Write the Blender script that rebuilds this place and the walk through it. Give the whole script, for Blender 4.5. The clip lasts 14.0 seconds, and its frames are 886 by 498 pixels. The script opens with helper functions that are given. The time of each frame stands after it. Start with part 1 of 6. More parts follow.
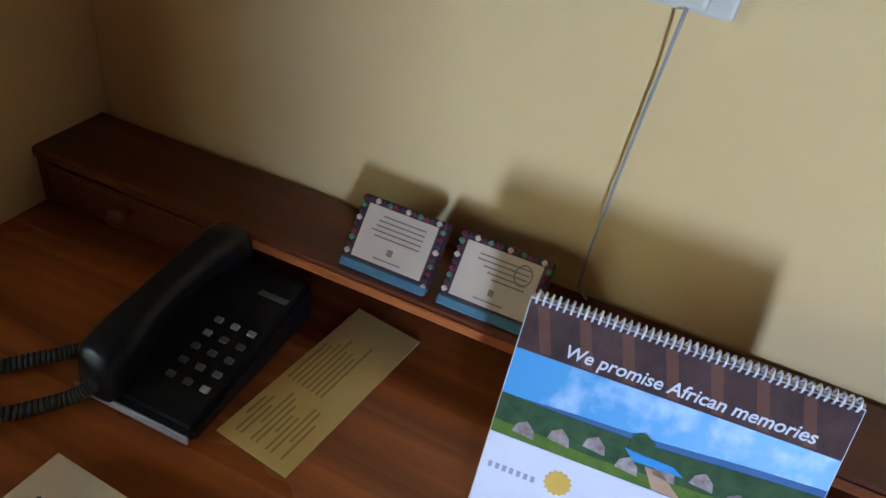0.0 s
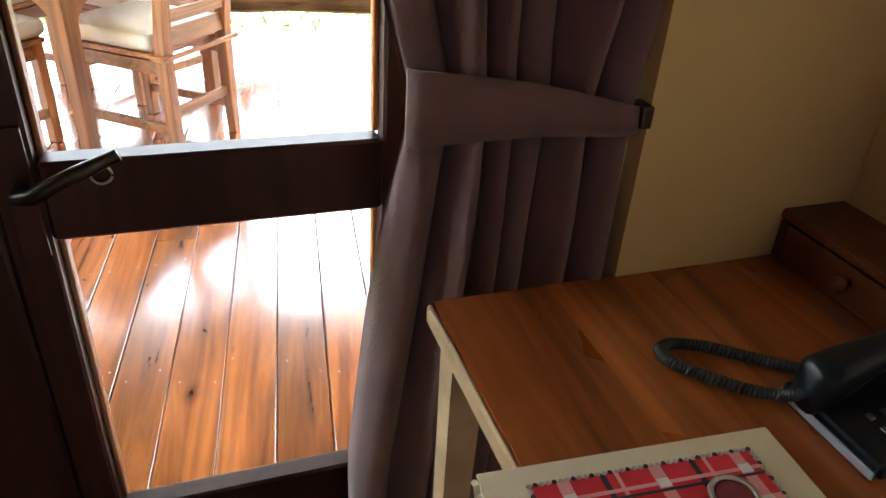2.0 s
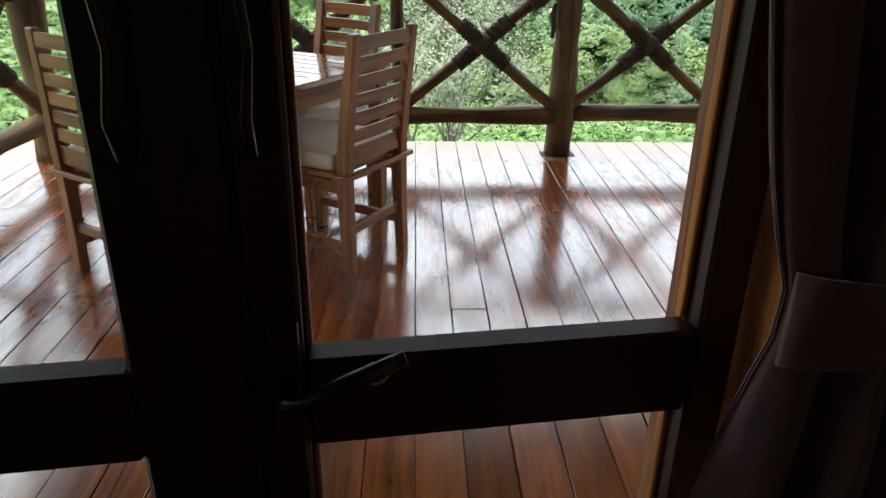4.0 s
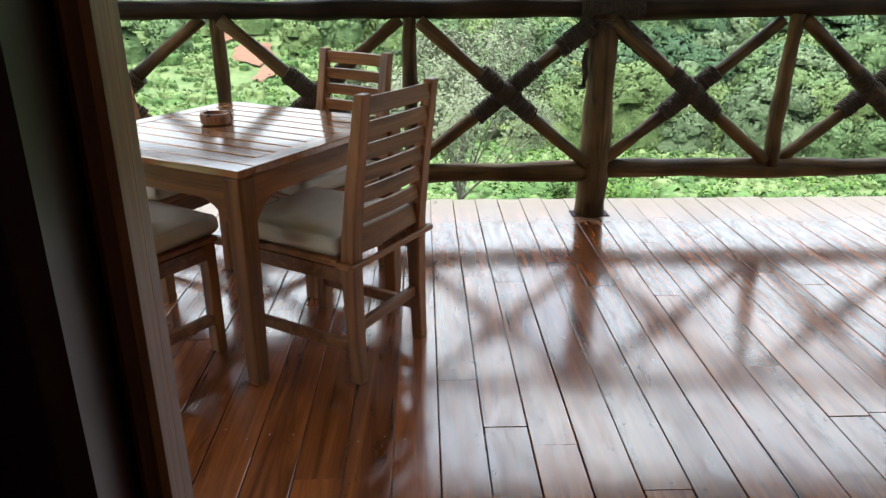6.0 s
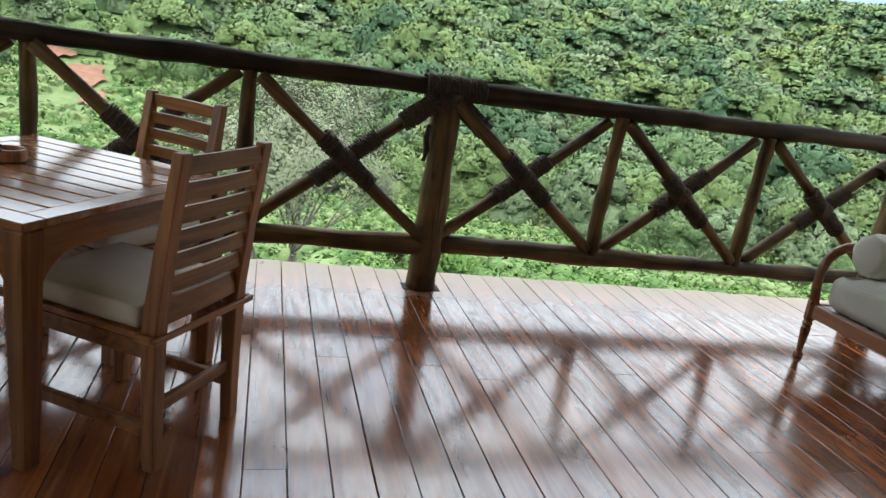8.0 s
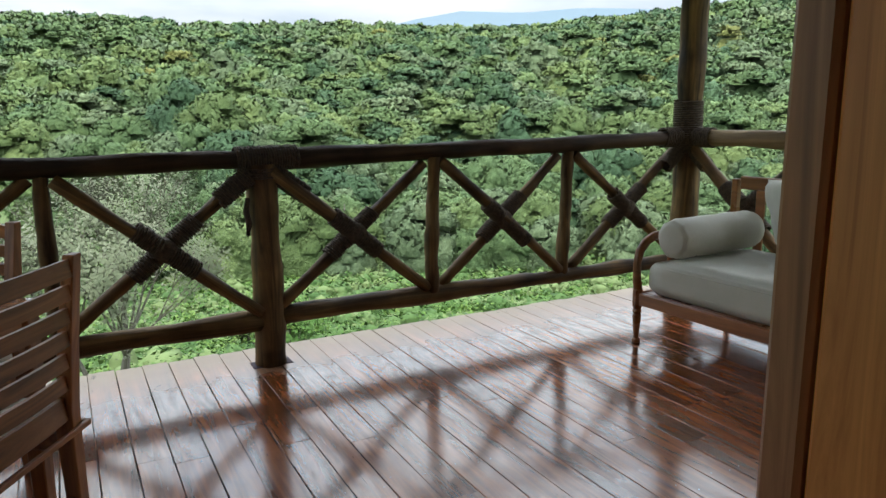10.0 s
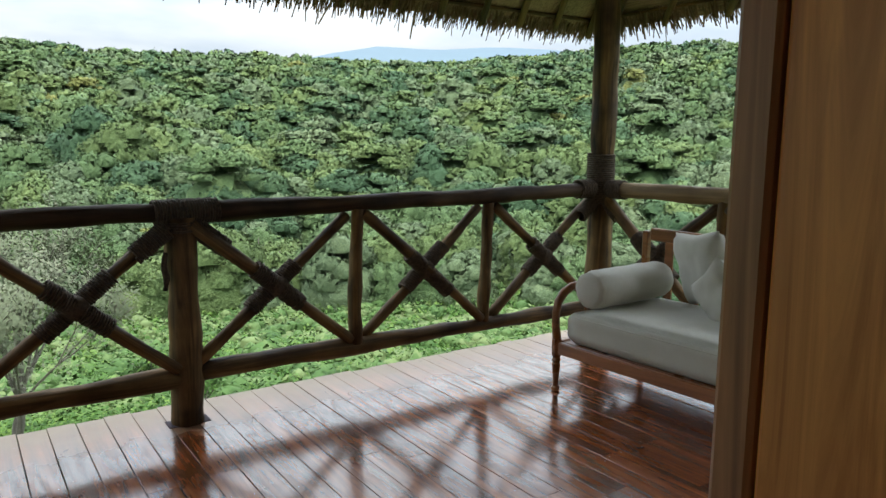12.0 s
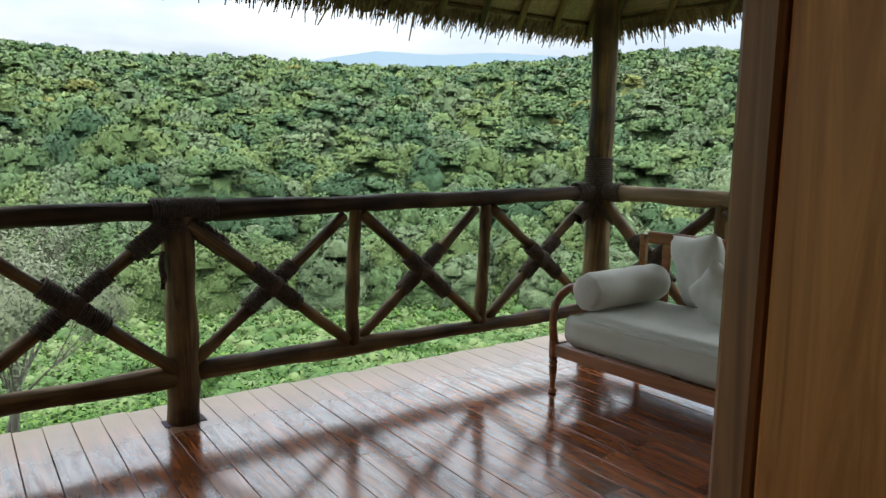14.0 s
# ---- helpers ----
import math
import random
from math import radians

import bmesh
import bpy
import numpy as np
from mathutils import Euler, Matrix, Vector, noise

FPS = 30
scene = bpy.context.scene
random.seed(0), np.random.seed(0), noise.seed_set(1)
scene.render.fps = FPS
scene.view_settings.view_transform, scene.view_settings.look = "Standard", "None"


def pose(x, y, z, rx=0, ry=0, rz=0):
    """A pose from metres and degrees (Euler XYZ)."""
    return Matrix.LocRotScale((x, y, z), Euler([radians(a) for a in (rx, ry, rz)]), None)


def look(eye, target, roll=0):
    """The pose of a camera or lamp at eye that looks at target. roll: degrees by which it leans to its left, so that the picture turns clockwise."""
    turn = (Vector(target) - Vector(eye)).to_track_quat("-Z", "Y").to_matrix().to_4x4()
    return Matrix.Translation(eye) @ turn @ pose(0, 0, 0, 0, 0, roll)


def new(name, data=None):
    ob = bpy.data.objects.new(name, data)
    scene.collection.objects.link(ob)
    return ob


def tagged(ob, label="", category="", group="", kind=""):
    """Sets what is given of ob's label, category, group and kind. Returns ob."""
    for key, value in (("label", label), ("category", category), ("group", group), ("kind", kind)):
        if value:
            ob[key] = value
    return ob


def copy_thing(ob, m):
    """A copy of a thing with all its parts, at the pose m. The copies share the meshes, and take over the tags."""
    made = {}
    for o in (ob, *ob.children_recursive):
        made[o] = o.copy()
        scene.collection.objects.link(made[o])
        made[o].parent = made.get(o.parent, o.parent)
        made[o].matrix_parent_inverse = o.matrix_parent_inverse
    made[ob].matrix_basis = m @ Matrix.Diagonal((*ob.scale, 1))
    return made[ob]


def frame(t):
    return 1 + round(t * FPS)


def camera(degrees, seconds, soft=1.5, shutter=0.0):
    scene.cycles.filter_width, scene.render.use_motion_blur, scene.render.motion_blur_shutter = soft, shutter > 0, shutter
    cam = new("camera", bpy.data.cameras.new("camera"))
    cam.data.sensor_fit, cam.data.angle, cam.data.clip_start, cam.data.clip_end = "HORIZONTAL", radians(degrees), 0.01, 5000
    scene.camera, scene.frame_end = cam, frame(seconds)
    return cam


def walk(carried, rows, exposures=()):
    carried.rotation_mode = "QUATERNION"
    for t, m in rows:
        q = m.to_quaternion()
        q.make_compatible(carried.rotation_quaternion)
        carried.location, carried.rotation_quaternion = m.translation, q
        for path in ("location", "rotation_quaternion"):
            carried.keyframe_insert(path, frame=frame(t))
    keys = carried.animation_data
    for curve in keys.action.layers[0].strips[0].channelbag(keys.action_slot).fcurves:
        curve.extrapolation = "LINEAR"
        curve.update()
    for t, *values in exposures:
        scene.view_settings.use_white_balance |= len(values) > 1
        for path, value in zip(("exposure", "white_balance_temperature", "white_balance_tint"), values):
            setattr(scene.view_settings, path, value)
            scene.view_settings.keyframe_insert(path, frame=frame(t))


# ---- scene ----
cam = camera(63.3, 14.0)

PATH = [
    (0, (-0.426, -4.680, 1.326), (1.021, -3.995, 0.126), 10.0),
    (0.5, (-0.471, -4.738, 1.320), (0.710, -3.625, 0.151), 7.0),
    (1, (-0.533, -4.767, 1.302), (0.354, -3.393, 0.150), 5.5),
    (1.5, (-0.604, -4.755, 1.295), (-0.004, -3.211, 0.173), 3.9),
    (2, (-0.693, -4.727, 1.293), (-0.309, -3.053, 0.268), 3.8),
    (2.5, (-0.790, -4.685, 1.297), (-0.553, -2.943, 0.343), 3.1),
    (3, (-0.872, -4.691, 1.313), (-0.724, -2.886, 0.464), 2.1),
    (3.2, (-0.892, -4.664, 1.316), (-0.761, -2.853, 0.478), 1.9),
    (5.3, (-0.924, -4.095, 1.318), (-0.897, -2.241, 0.570), -0.4),
    (5.5, (-0.944, -4.042, 1.310), (-0.899, -2.183, 0.572), -0.3),
    (6, (-0.952, -3.923, 1.304), (-0.900, -2.057, 0.584), -0.0),
    (6.5, (-0.917, -3.838, 1.328), (-0.946, -1.946, 0.680), 1.4),
    (7, (-0.919, -3.799, 1.336), (-0.922, -1.901, 0.704), 3.9),
    (7.5, (-0.929, -3.794, 1.337), (-0.643, -1.913, 0.721), 8.9),
    (8, (-0.925, -3.793, 1.345), (-0.422, -1.935, 0.803), 8.8),
    (8.5, (-0.929, -3.794, 1.356), (-0.274, -1.968, 0.871), 6.2),
    (8.7, (-0.923, -3.793, 1.358), (-0.230, -1.980, 0.876), 4.7),
    (10.8, (-0.937, -3.811, 1.435), (0.099, -2.131, 1.111), -0.5),
    (11, (-0.948, -3.796, 1.468), (0.116, -2.134, 1.147), -0.1),
    (11.5, (-0.963, -3.798, 1.488), (0.141, -2.156, 1.200), 0.4),
    (12, (-0.965, -3.799, 1.492), (0.157, -2.169, 1.199), 0.5),
    (12.5, (-0.953, -3.797, 1.474), (0.169, -2.168, 1.183), 0.4),
    (13, (-0.962, -3.798, 1.495), (0.164, -2.172, 1.196), 1.1),
    (13.5, (-0.957, -3.798, 1.489), (0.148, -2.157, 1.199), 1.0),
    (14, (-0.971, -3.800, 1.471), (0.159, -2.173, 1.191), 0.9),
]
walk(cam, [(t, look(eye, target, roll)) for t, eye, target, roll in PATH],
     exposures=((0.0, 4.35), (0.5, 5.25), (1.0, 6.0), (1.6, 5.75), (2.0, 4.8), (2.5, 3.6), (3.0, 2.55), (3.2, 2.3), (5.3, 1.7), (6.5, 1.65), (8.5, 1.25), (10.8, 1.0), (14.0, 1.0)))

# ---- world, sun, exposure ----
world = bpy.data.worlds.new("overcast_sky")
scene.world = world
world.use_nodes = True
wn, wl = world.node_tree.nodes, world.node_tree.links
wn.clear()
w_out = wn.new("ShaderNodeOutputWorld")
w_bg = wn.new("ShaderNodeBackground")
w_sky = wn.new("ShaderNodeTexSky")
w_sky.sky_type = "NISHITA"
w_sky.sun_disc = False
w_sky.sun_elevation = radians(66)
w_sky.sun_rotation = radians(210)
w_sky.air_density, w_sky.dust_density = 1.0, 3.0
w_co = wn.new("ShaderNodeTexCoord")
w_map = wn.new("ShaderNodeMapping")
w_map.inputs["Scale"].default_value = (1.6, 1.6, 6.0)
w_noise = wn.new("ShaderNodeTexNoise")
w_noise.inputs["Scale"].default_value = 2.2
w_noise.inputs["Detail"].default_value = 6
w_ramp = wn.new("ShaderNodeValToRGB")
w_ramp.color_ramp.elements[0].position, w_ramp.color_ramp.elements[0].color = 0.36, (6.6, 8.0, 9.6, 1)
w_ramp.color_ramp.elements[1].position, w_ramp.color_ramp.elements[1].color = 0.62, (10.5, 11.2, 11.6, 1)
w_mix = wn.new("ShaderNodeMixRGB")
w_mix.inputs[0].default_value = 0.88
wl.new(w_co.outputs["Generated"], w_map.inputs["Vector"])
wl.new(w_map.outputs[0], w_noise.inputs["Vector"])
wl.new(w_noise.outputs["Fac"], w_ramp.inputs[0])
wl.new(w_sky.outputs[0], w_mix.inputs[1])
wl.new(w_ramp.outputs[0], w_mix.inputs[2])
# an overcast sky is brighter overhead than at the horizon
w_sep = wn.new("ShaderNodeSeparateXYZ")
wl.new(w_co.outputs["Generated"], w_sep.inputs[0])
w_up = wn.new("ShaderNodeMapRange")
w_up.inputs["From Min"].default_value, w_up.inputs["From Max"].default_value = 0.12, 0.9
w_up.inputs["To Min"].default_value, w_up.inputs["To Max"].default_value = 0.5, 2.5
wl.new(w_sep.outputs["Z"], w_up.inputs["Value"])
w_mul = wn.new("ShaderNodeMixRGB")
w_mul.blend_type = "MULTIPLY"
w_mul.inputs[0].default_value = 1.0
wl.new(w_mix.outputs[0], w_mul.inputs[1])
wl.new(w_up.outputs[0], w_mul.inputs[2])
wl.new(w_mul.outputs[0], w_bg.inputs["Color"])
w_bg.inputs["Strength"].default_value = 0.1
wl.new(w_bg.outputs[0], w_out.inputs[0])

sun = new("sun", bpy.data.lights.new("sun", "SUN"))
sun.data.energy, sun.data.angle, sun.data.color = 1.5, radians(14), (1.0, 0.96, 0.9)
sun.matrix_world = look((-14, -24, 62), (0, 0, 0))

# daylight of the side window, standing in its opening
ROOM = pose(-0.568, -3.722, 0, 0, 0, 7.5)  # local u along the door wall, v outwards, z up
win = bpy.data.lights.new("window_daylight", "AREA")
win.shape, win.size, win.size_y, win.energy, win.color = "RECTANGLE", 0.4, 1.1, 10.5, (0.43, 0.62, 1.15)
win_ob = new("window_daylight", win)
win_ob.matrix_world = ROOM @ pose(-3.78, -2.9, 1.05, 90, 0, -90)


# ---- materials ----
def nodes_of(name):
    m = bpy.data.materials.new(name)
    m.use_nodes = True
    nt = m.node_tree
    return m, nt, nt.nodes["Principled BSDF"]


def node(nt, kind, **values):
    n = nt.nodes.new(kind)
    for k, v in values.items():
        n.inputs[k.replace("_", " ")].default_value = v
    return n


def ramp(nt, fac, stops):
    r = nt.nodes.new("ShaderNodeValToRGB")
    e = r.color_ramp.elements
    while len(e) < len(stops):
        e.new(0.5)
    for el, (p, c) in zip(e, stops):
        el.position, el.color = p, (*c, 1)
    nt.links.new(fac, r.inputs[0])
    return r.outputs[0]


def bump_to(nt, bsdf, height, strength, distance):
    b = node(nt, "ShaderNodeBump", Strength=strength, Distance=distance)
    nt.links.new(height, b.inputs["Height"])
    nt.links.new(b.outputs[0], bsdf.inputs["Normal"])


def wood(name, dark, light, rough=0.45, axis=1, grain=14.0, knots=0.0, vary=0.0, bump=0.25, rough_var=0.12, coat=0.0, blotch=0.55):
    """Timber with grain along one local axis, knots, blotches and a tint for each piece."""
    m, nt, b = nodes_of(name)
    L = nt.links
    co = nt.nodes.new("ShaderNodeTexCoord")
    info = nt.nodes.new("ShaderNodeObjectInfo")
    shift = nt.nodes.new("ShaderNodeVectorMath")
    shift.operation = "MULTIPLY_ADD"
    L.new(info.outputs["Random"], shift.inputs[0])
    shift.inputs[1].default_value = (37, 53, 71)
    L.new(co.outputs["Object"], shift.inputs[2])
    mp = nt.nodes.new("ShaderNodeMapping")
    s = [grain] * 3
    s[axis] = grain * 0.06
    mp.inputs["Scale"].default_value = s
    L.new(shift.outputs[0], mp.inputs["Vector"])
    n1 = node(nt, "ShaderNodeTexNoise", Scale=1.6, Detail=7, Roughness=0.62, Distortion=0.9)
    L.new(mp.outputs[0], n1.inputs["Vector"])
    n2 = node(nt, "ShaderNodeTexNoise", Scale=3.1, Detail=3)
    L.new(shift.outputs[0], n2.inputs["Vector"])
    col = ramp(nt, n1.outputs["Fac"], [(0.3, dark), (0.5, [(a + c) / 2 for a, c in zip(dark, light)]), (0.68, light)])
    blot = nt.nodes.new("ShaderNodeMixRGB")
    blot.blend_type = "MULTIPLY"
    blot.inputs[0].default_value = blotch
    L.new(col, blot.inputs[1])
    L.new(ramp(nt, n2.outputs["Fac"], [(0.3, (0.55, 0.5, 0.48) if blotch < 0.8 else (0.22, 0.18, 0.16)), (0.62, (1.0, 1.0, 1.0))]), blot.inputs[2])
    out = blot.outputs[0]
    if knots:
        k = nt.nodes.new("ShaderNodeMapping")
        ks = [5.0] * 3
        ks[axis] = 1.9
        k.inputs["Scale"].default_value = ks
        wob = nt.nodes.new("ShaderNodeVectorMath")
        wob.operation = "MULTIPLY_ADD"
        L.new(n2.outputs["Color"], wob.inputs[0])
        wob.inputs[1].default_value = (0.12, 0.12, 0.12)
        L.new(shift.outputs[0], wob.inputs[2])
        L.new(wob.outputs[0], k.inputs["Vector"])
        vo = node(nt, "ShaderNodeTexVoronoi", Scale=knots)
        L.new(k.outputs[0], vo.inputs["Vector"])
        km = nt.nodes.new("ShaderNodeMixRGB")
        km.blend_type = "MULTIPLY"
        km.inputs[0].default_value = 0.85
        L.new(out, km.inputs[1])
        L.new(ramp(nt, vo.outputs["Distance"], [(0.02, (0.2, 0.13, 0.1)), (0.06, (0.55, 0.45, 0.4)), (0.13, (1, 1, 1))]), km.inputs[2])
        out = km.outputs[0]
    if vary:
        hv = nt.nodes.new("ShaderNodeHueSaturation")
        mr = nt.nodes.new("ShaderNodeMapRange")
        mr.inputs["To Min"].default_value, mr.inputs["To Max"].default_value = 1 - vary, 1 + vary
        L.new(info.outputs["Random"], mr.inputs["Value"])
        L.new(mr.outputs[0], hv.inputs["Value"])
        L.new(out, hv.inputs["Color"])
        out = hv.outputs[0]
    L.new(out, b.inputs["Base Color"])
    r = nt.nodes.new("ShaderNodeMapRange")
    r.inputs["To Min"].default_value, r.inputs["To Max"].default_value = max(rough - rough_var, 0.03), rough + rough_var
    L.new(n2.outputs["Fac"], r.inputs["Value"])
    L.new(r.outputs[0], b.inputs["Roughness"])
    if coat:
        b.inputs["Coat Weight"].default_value = coat
        b.inputs["Coat Roughness"].default_value = 0.12
    bump_to(nt, b, n1.outputs["Fac"], bump, 0.004)
    return m


def plain(name, c1, c2, rough=0.6, scale=6.0, bump=0.1, metal=0.0, dist=0.003, fine=0.0, sheen=0.0):
    m, nt, b = nodes_of(name)
    co = nt.nodes.new("ShaderNodeTexCoord")
    n = node(nt, "ShaderNodeTexNoise", Scale=scale, Detail=6, Roughness=0.6)
    nt.links.new(co.outputs["Object"], n.inputs["Vector"])
    nt.links.new(ramp(nt, n.outputs["Fac"], [(0.3, c1), (0.7, c2)]), b.inputs["Base Color"])
    b.inputs["Roughness"].default_value = rough
    b.inputs["Metallic"].default_value = metal
    if sheen:
        b.inputs["Sheen Weight"].default_value = sheen
    h = n.outputs["Fac"]
    if fine:
        f = node(nt, "ShaderNodeTexNoise", Scale=fine, Detail=3)
        nt.links.new(co.outputs["Object"], f.inputs["Vector"])
        h = f.outputs["Fac"]
    bump_to(nt, b, h, bump, dist)
    return m


def foliage(name, dark, mid, light, tint_scale=0.07, relief=0.0, spread=0.5):
    """Leaves: tint that changes from tree to tree and differs from leaf to leaf; relief also paints shade into the
    hollows.
    """
    m, nt, b = nodes_of(name)
    L = nt.links
    geo = nt.nodes.new("ShaderNodeNewGeometry")
    flat_co = nt.nodes.new("ShaderNodeMapping")
    flat_co.inputs["Scale"].default_value = (1, 1, 0.25)
    L.new(geo.outputs["Position"], flat_co.inputs["Vector"])
    cell = node(nt, "ShaderNodeTexVoronoi", Scale=tint_scale)
    L.new(flat_co.outputs[0], cell.inputs["Vector"])
    sep = nt.nodes.new("ShaderNodeSeparateColor")
    L.new(cell.outputs["Color"], sep.inputs[0])
    n = node(nt, "ShaderNodeTexNoise", Scale=tint_scale * 0.35, Detail=4, Roughness=0.6)
    L.new(geo.outputs["Position"], n.inputs["Vector"])
    m1 = nt.nodes.new("ShaderNodeMath")
    m1.operation = "MULTIPLY_ADD"
    L.new(geo.outputs["Random Per Island"], m1.inputs[0])
    m1.inputs[1].default_value = 0.28
    L.new(n.outputs["Fac"], m1.inputs[2])
    m2 = nt.nodes.new("ShaderNodeMath")
    m2.operation = "MULTIPLY_ADD"
    L.new(sep.outputs[0], m2.inputs[0])
    m2.inputs[1].default_value = spread
    L.new(m1.outputs[0], m2.inputs[2])
    L.new(ramp(nt, m2.outputs[0], [(0.45, dark), (0.85, mid), (1.2 / 1.2, light)]), b.inputs["Base Color"])
    b.inputs["Roughness"].default_value = 0.7
    b.inputs["Specular IOR Level"].default_value = 0.15
    # shade between leaves put into the colour: low spots of the bump go darker
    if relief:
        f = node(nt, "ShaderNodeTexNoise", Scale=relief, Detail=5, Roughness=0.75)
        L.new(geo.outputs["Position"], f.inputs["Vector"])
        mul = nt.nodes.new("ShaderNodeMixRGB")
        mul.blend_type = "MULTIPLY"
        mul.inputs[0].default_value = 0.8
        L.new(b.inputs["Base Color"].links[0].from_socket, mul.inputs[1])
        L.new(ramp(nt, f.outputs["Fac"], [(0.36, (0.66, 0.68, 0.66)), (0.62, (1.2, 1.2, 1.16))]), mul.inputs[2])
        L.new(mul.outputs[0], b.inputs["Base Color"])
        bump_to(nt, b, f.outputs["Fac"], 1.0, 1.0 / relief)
    return m


def glass_mat():
    m, nt, b = nodes_of("clear_glass")
    nt.nodes.remove(b)
    gl = nt.nodes.new("ShaderNodeBsdfGlossy")
    gl.inputs["Roughness"].default_value = 0.01
    tr = nt.nodes.new("ShaderNodeBsdfTransparent")
    tr.inputs[0].default_value = (0.96, 0.98, 0.97, 1)
    mx = nt.nodes.new("ShaderNodeMixShader")
    mx.inputs[0].default_value = 0.05
    nt.links.new(tr.outputs[0], mx.inputs[1])
    nt.links.new(gl.outputs[0], mx.inputs[2])
    nt.links.new(mx.outputs[0], nt.nodes["Material Output"].inputs[0])
    return m


M_DECK = wood("varnished_deck_board", (0.09, 0.022, 0.007), (0.4, 0.122, 0.033), rough=0.17, axis=1, grain=11, knots=0.9, vary=0.24, bump=0.15, rough_var=0.1, coat=0.5)
# varnish is worn off along the outer, weathered edge of the deck, and scratched in places; the pale band also paints
# sky reflection
_nt = M_DECK.node_tree
_b = _nt.nodes["Principled BSDF"]
_geo = _nt.nodes.new("ShaderNodeNewGeometry")
_sep = _nt.nodes.new("ShaderNodeSeparateXYZ")
_nt.links.new(_geo.outputs["Position"], _sep.inputs[0])
_wob = node(_nt, "ShaderNodeTexNoise", Scale=5.0, Detail=5)
_nt.links.new(_geo.outputs["Position"], _wob.inputs["Vector"])
_add = _nt.nodes.new("ShaderNodeMath")
_add.operation = "MULTIPLY_ADD"
_nt.links.new(_wob.outputs["Fac"], _add.inputs[0])
_add.inputs[1].default_value = 0.5
_nt.links.new(_sep.outputs["Y"], _add.inputs[2])
_wear_sheen = _nt.nodes.new("ShaderNodeMapRange")
_wear_sheen.inputs["From Min"].default_value, _wear_sheen.inputs["From Max"].default_value = -0.02, 0.5
_nt.links.new(_add.outputs[0], _wear_sheen.inputs["Value"])
_mixc = _nt.nodes.new("ShaderNodeMixRGB")
_old = _b.inputs["Base Color"].links[0].from_socket
_nt.links.new(_wear_sheen.outputs[0], _mixc.inputs[0])
_nt.links.new(_old, _mixc.inputs[1])
_mixc.inputs[2].default_value = (0.29, 0.215, 0.145, 1)
_nt.links.new(_mixc.outputs[0], _b.inputs["Base Color"])
_mixr = _nt.nodes.new("ShaderNodeMixRGB")
_oldr = _b.inputs["Roughness"].links[0].from_socket
_nt.links.new(_wear_sheen.outputs[0], _mixr.inputs[0])
_nt.links.new(_oldr, _mixr.inputs[1])
_mixr.inputs[2].default_value = (0.55, 0.55, 0.55, 1)
_nt.links.new(_mixr.outputs[0], _b.inputs["Roughness"])
# uneven varnish: dull scuffed patches and a wavy film
_sc = _nt.nodes.new("ShaderNodeMapping")
_sc.inputs["Scale"].default_value = (9, 2.2, 1)
_nt.links.new(_geo.outputs["Position"], _sc.inputs["Vector"])
_scn = node(_nt, "ShaderNodeTexNoise", Scale=1.7, Detail=7, Roughness=0.7, Distortion=1.2)
_nt.links.new(_sc.outputs[0], _scn.inputs["Vector"])
_cw = _nt.nodes.new("ShaderNodeMixRGB")
_nt.links.new(_wear_sheen.outputs[0], _cw.inputs[0])
_nt.links.new(ramp(_nt, _scn.outputs["Fac"], [(0.36, (0.3, 0.3, 0.3)), (0.56, (1.0, 1.0, 1.0))]), _cw.inputs[1])
_cw.inputs[2].default_value = (0.08, 0.08, 0.08, 1)
_nt.links.new(_cw.outputs[0], _b.inputs["Coat Weight"])
_b.inputs["Coat Roughness"].default_value = 0.13
_wav = node(_nt, "ShaderNodeTexNoise", Scale=14, Detail=4, Roughness=0.55)
_nt.links.new(_geo.outputs["Position"], _wav.inputs["Vector"])
_wb = node(_nt, "ShaderNodeBump", Strength=0.4, Distance=0.002)
_nt.links.new(_wav.outputs["Fac"], _wb.inputs["Height"])
_nt.links.new(_wb.outputs[0], _b.inputs["Coat Normal"])
# dark scuffs and old stains, small and drawn out along the boards
_st = _nt.nodes.new("ShaderNodeMapping")
_st.inputs["Scale"].default_value = (1, 0.38, 1)
_nt.links.new(_geo.outputs["Position"], _st.inputs["Vector"])
_stn = node(_nt, "ShaderNodeTexNoise", Scale=13, Detail=6, Roughness=0.72, Distortion=0.8)
_nt.links.new(_st.outputs[0], _stn.inputs["Vector"])
_stm = _nt.nodes.new("ShaderNodeMixRGB")
_stm.blend_type = "MULTIPLY"
_stm.inputs[0].default_value = 1.0
_nt.links.new(_b.inputs["Base Color"].links[0].from_socket, _stm.inputs[1])
_nt.links.new(ramp(_nt, _stn.outputs["Fac"], [(0.3, (0.25, 0.22, 0.2)), (0.37, (1, 1, 1))]), _stm.inputs[2])
_nt.links.new(_stm.outputs[0], _b.inputs["Base Color"])
M_EDGE = wood("weathered_board_end", (0.30, 0.22, 0.15), (0.52, 0.42, 0.31), rough=0.7, axis=1, grain=9, bump=0.4)
M_LOG = wood("stripped_log", (0.011, 0.006, 0.0025), (0.25, 0.148, 0.058), rough=0.62, axis=2, grain=10, knots=0.5, vary=0.2, bump=0.7, blotch=0.95)
# same log wood for rails in shade and in light, painted darker and paler
M_LOG_SHADED = wood("shaded_log", (0.008, 0.005, 0.003), (0.075, 0.043, 0.021), rough=0.7, axis=2, grain=10, knots=0.5, vary=0.1, bump=0.7, blotch=0.9)
M_LOG_LIT = wood("lit_stripped_log", (0.09, 0.06, 0.03), (0.36, 0.25, 0.13), rough=0.65, axis=2, grain=10, knots=0.5, vary=0.15, bump=0.7, blotch=0.6)
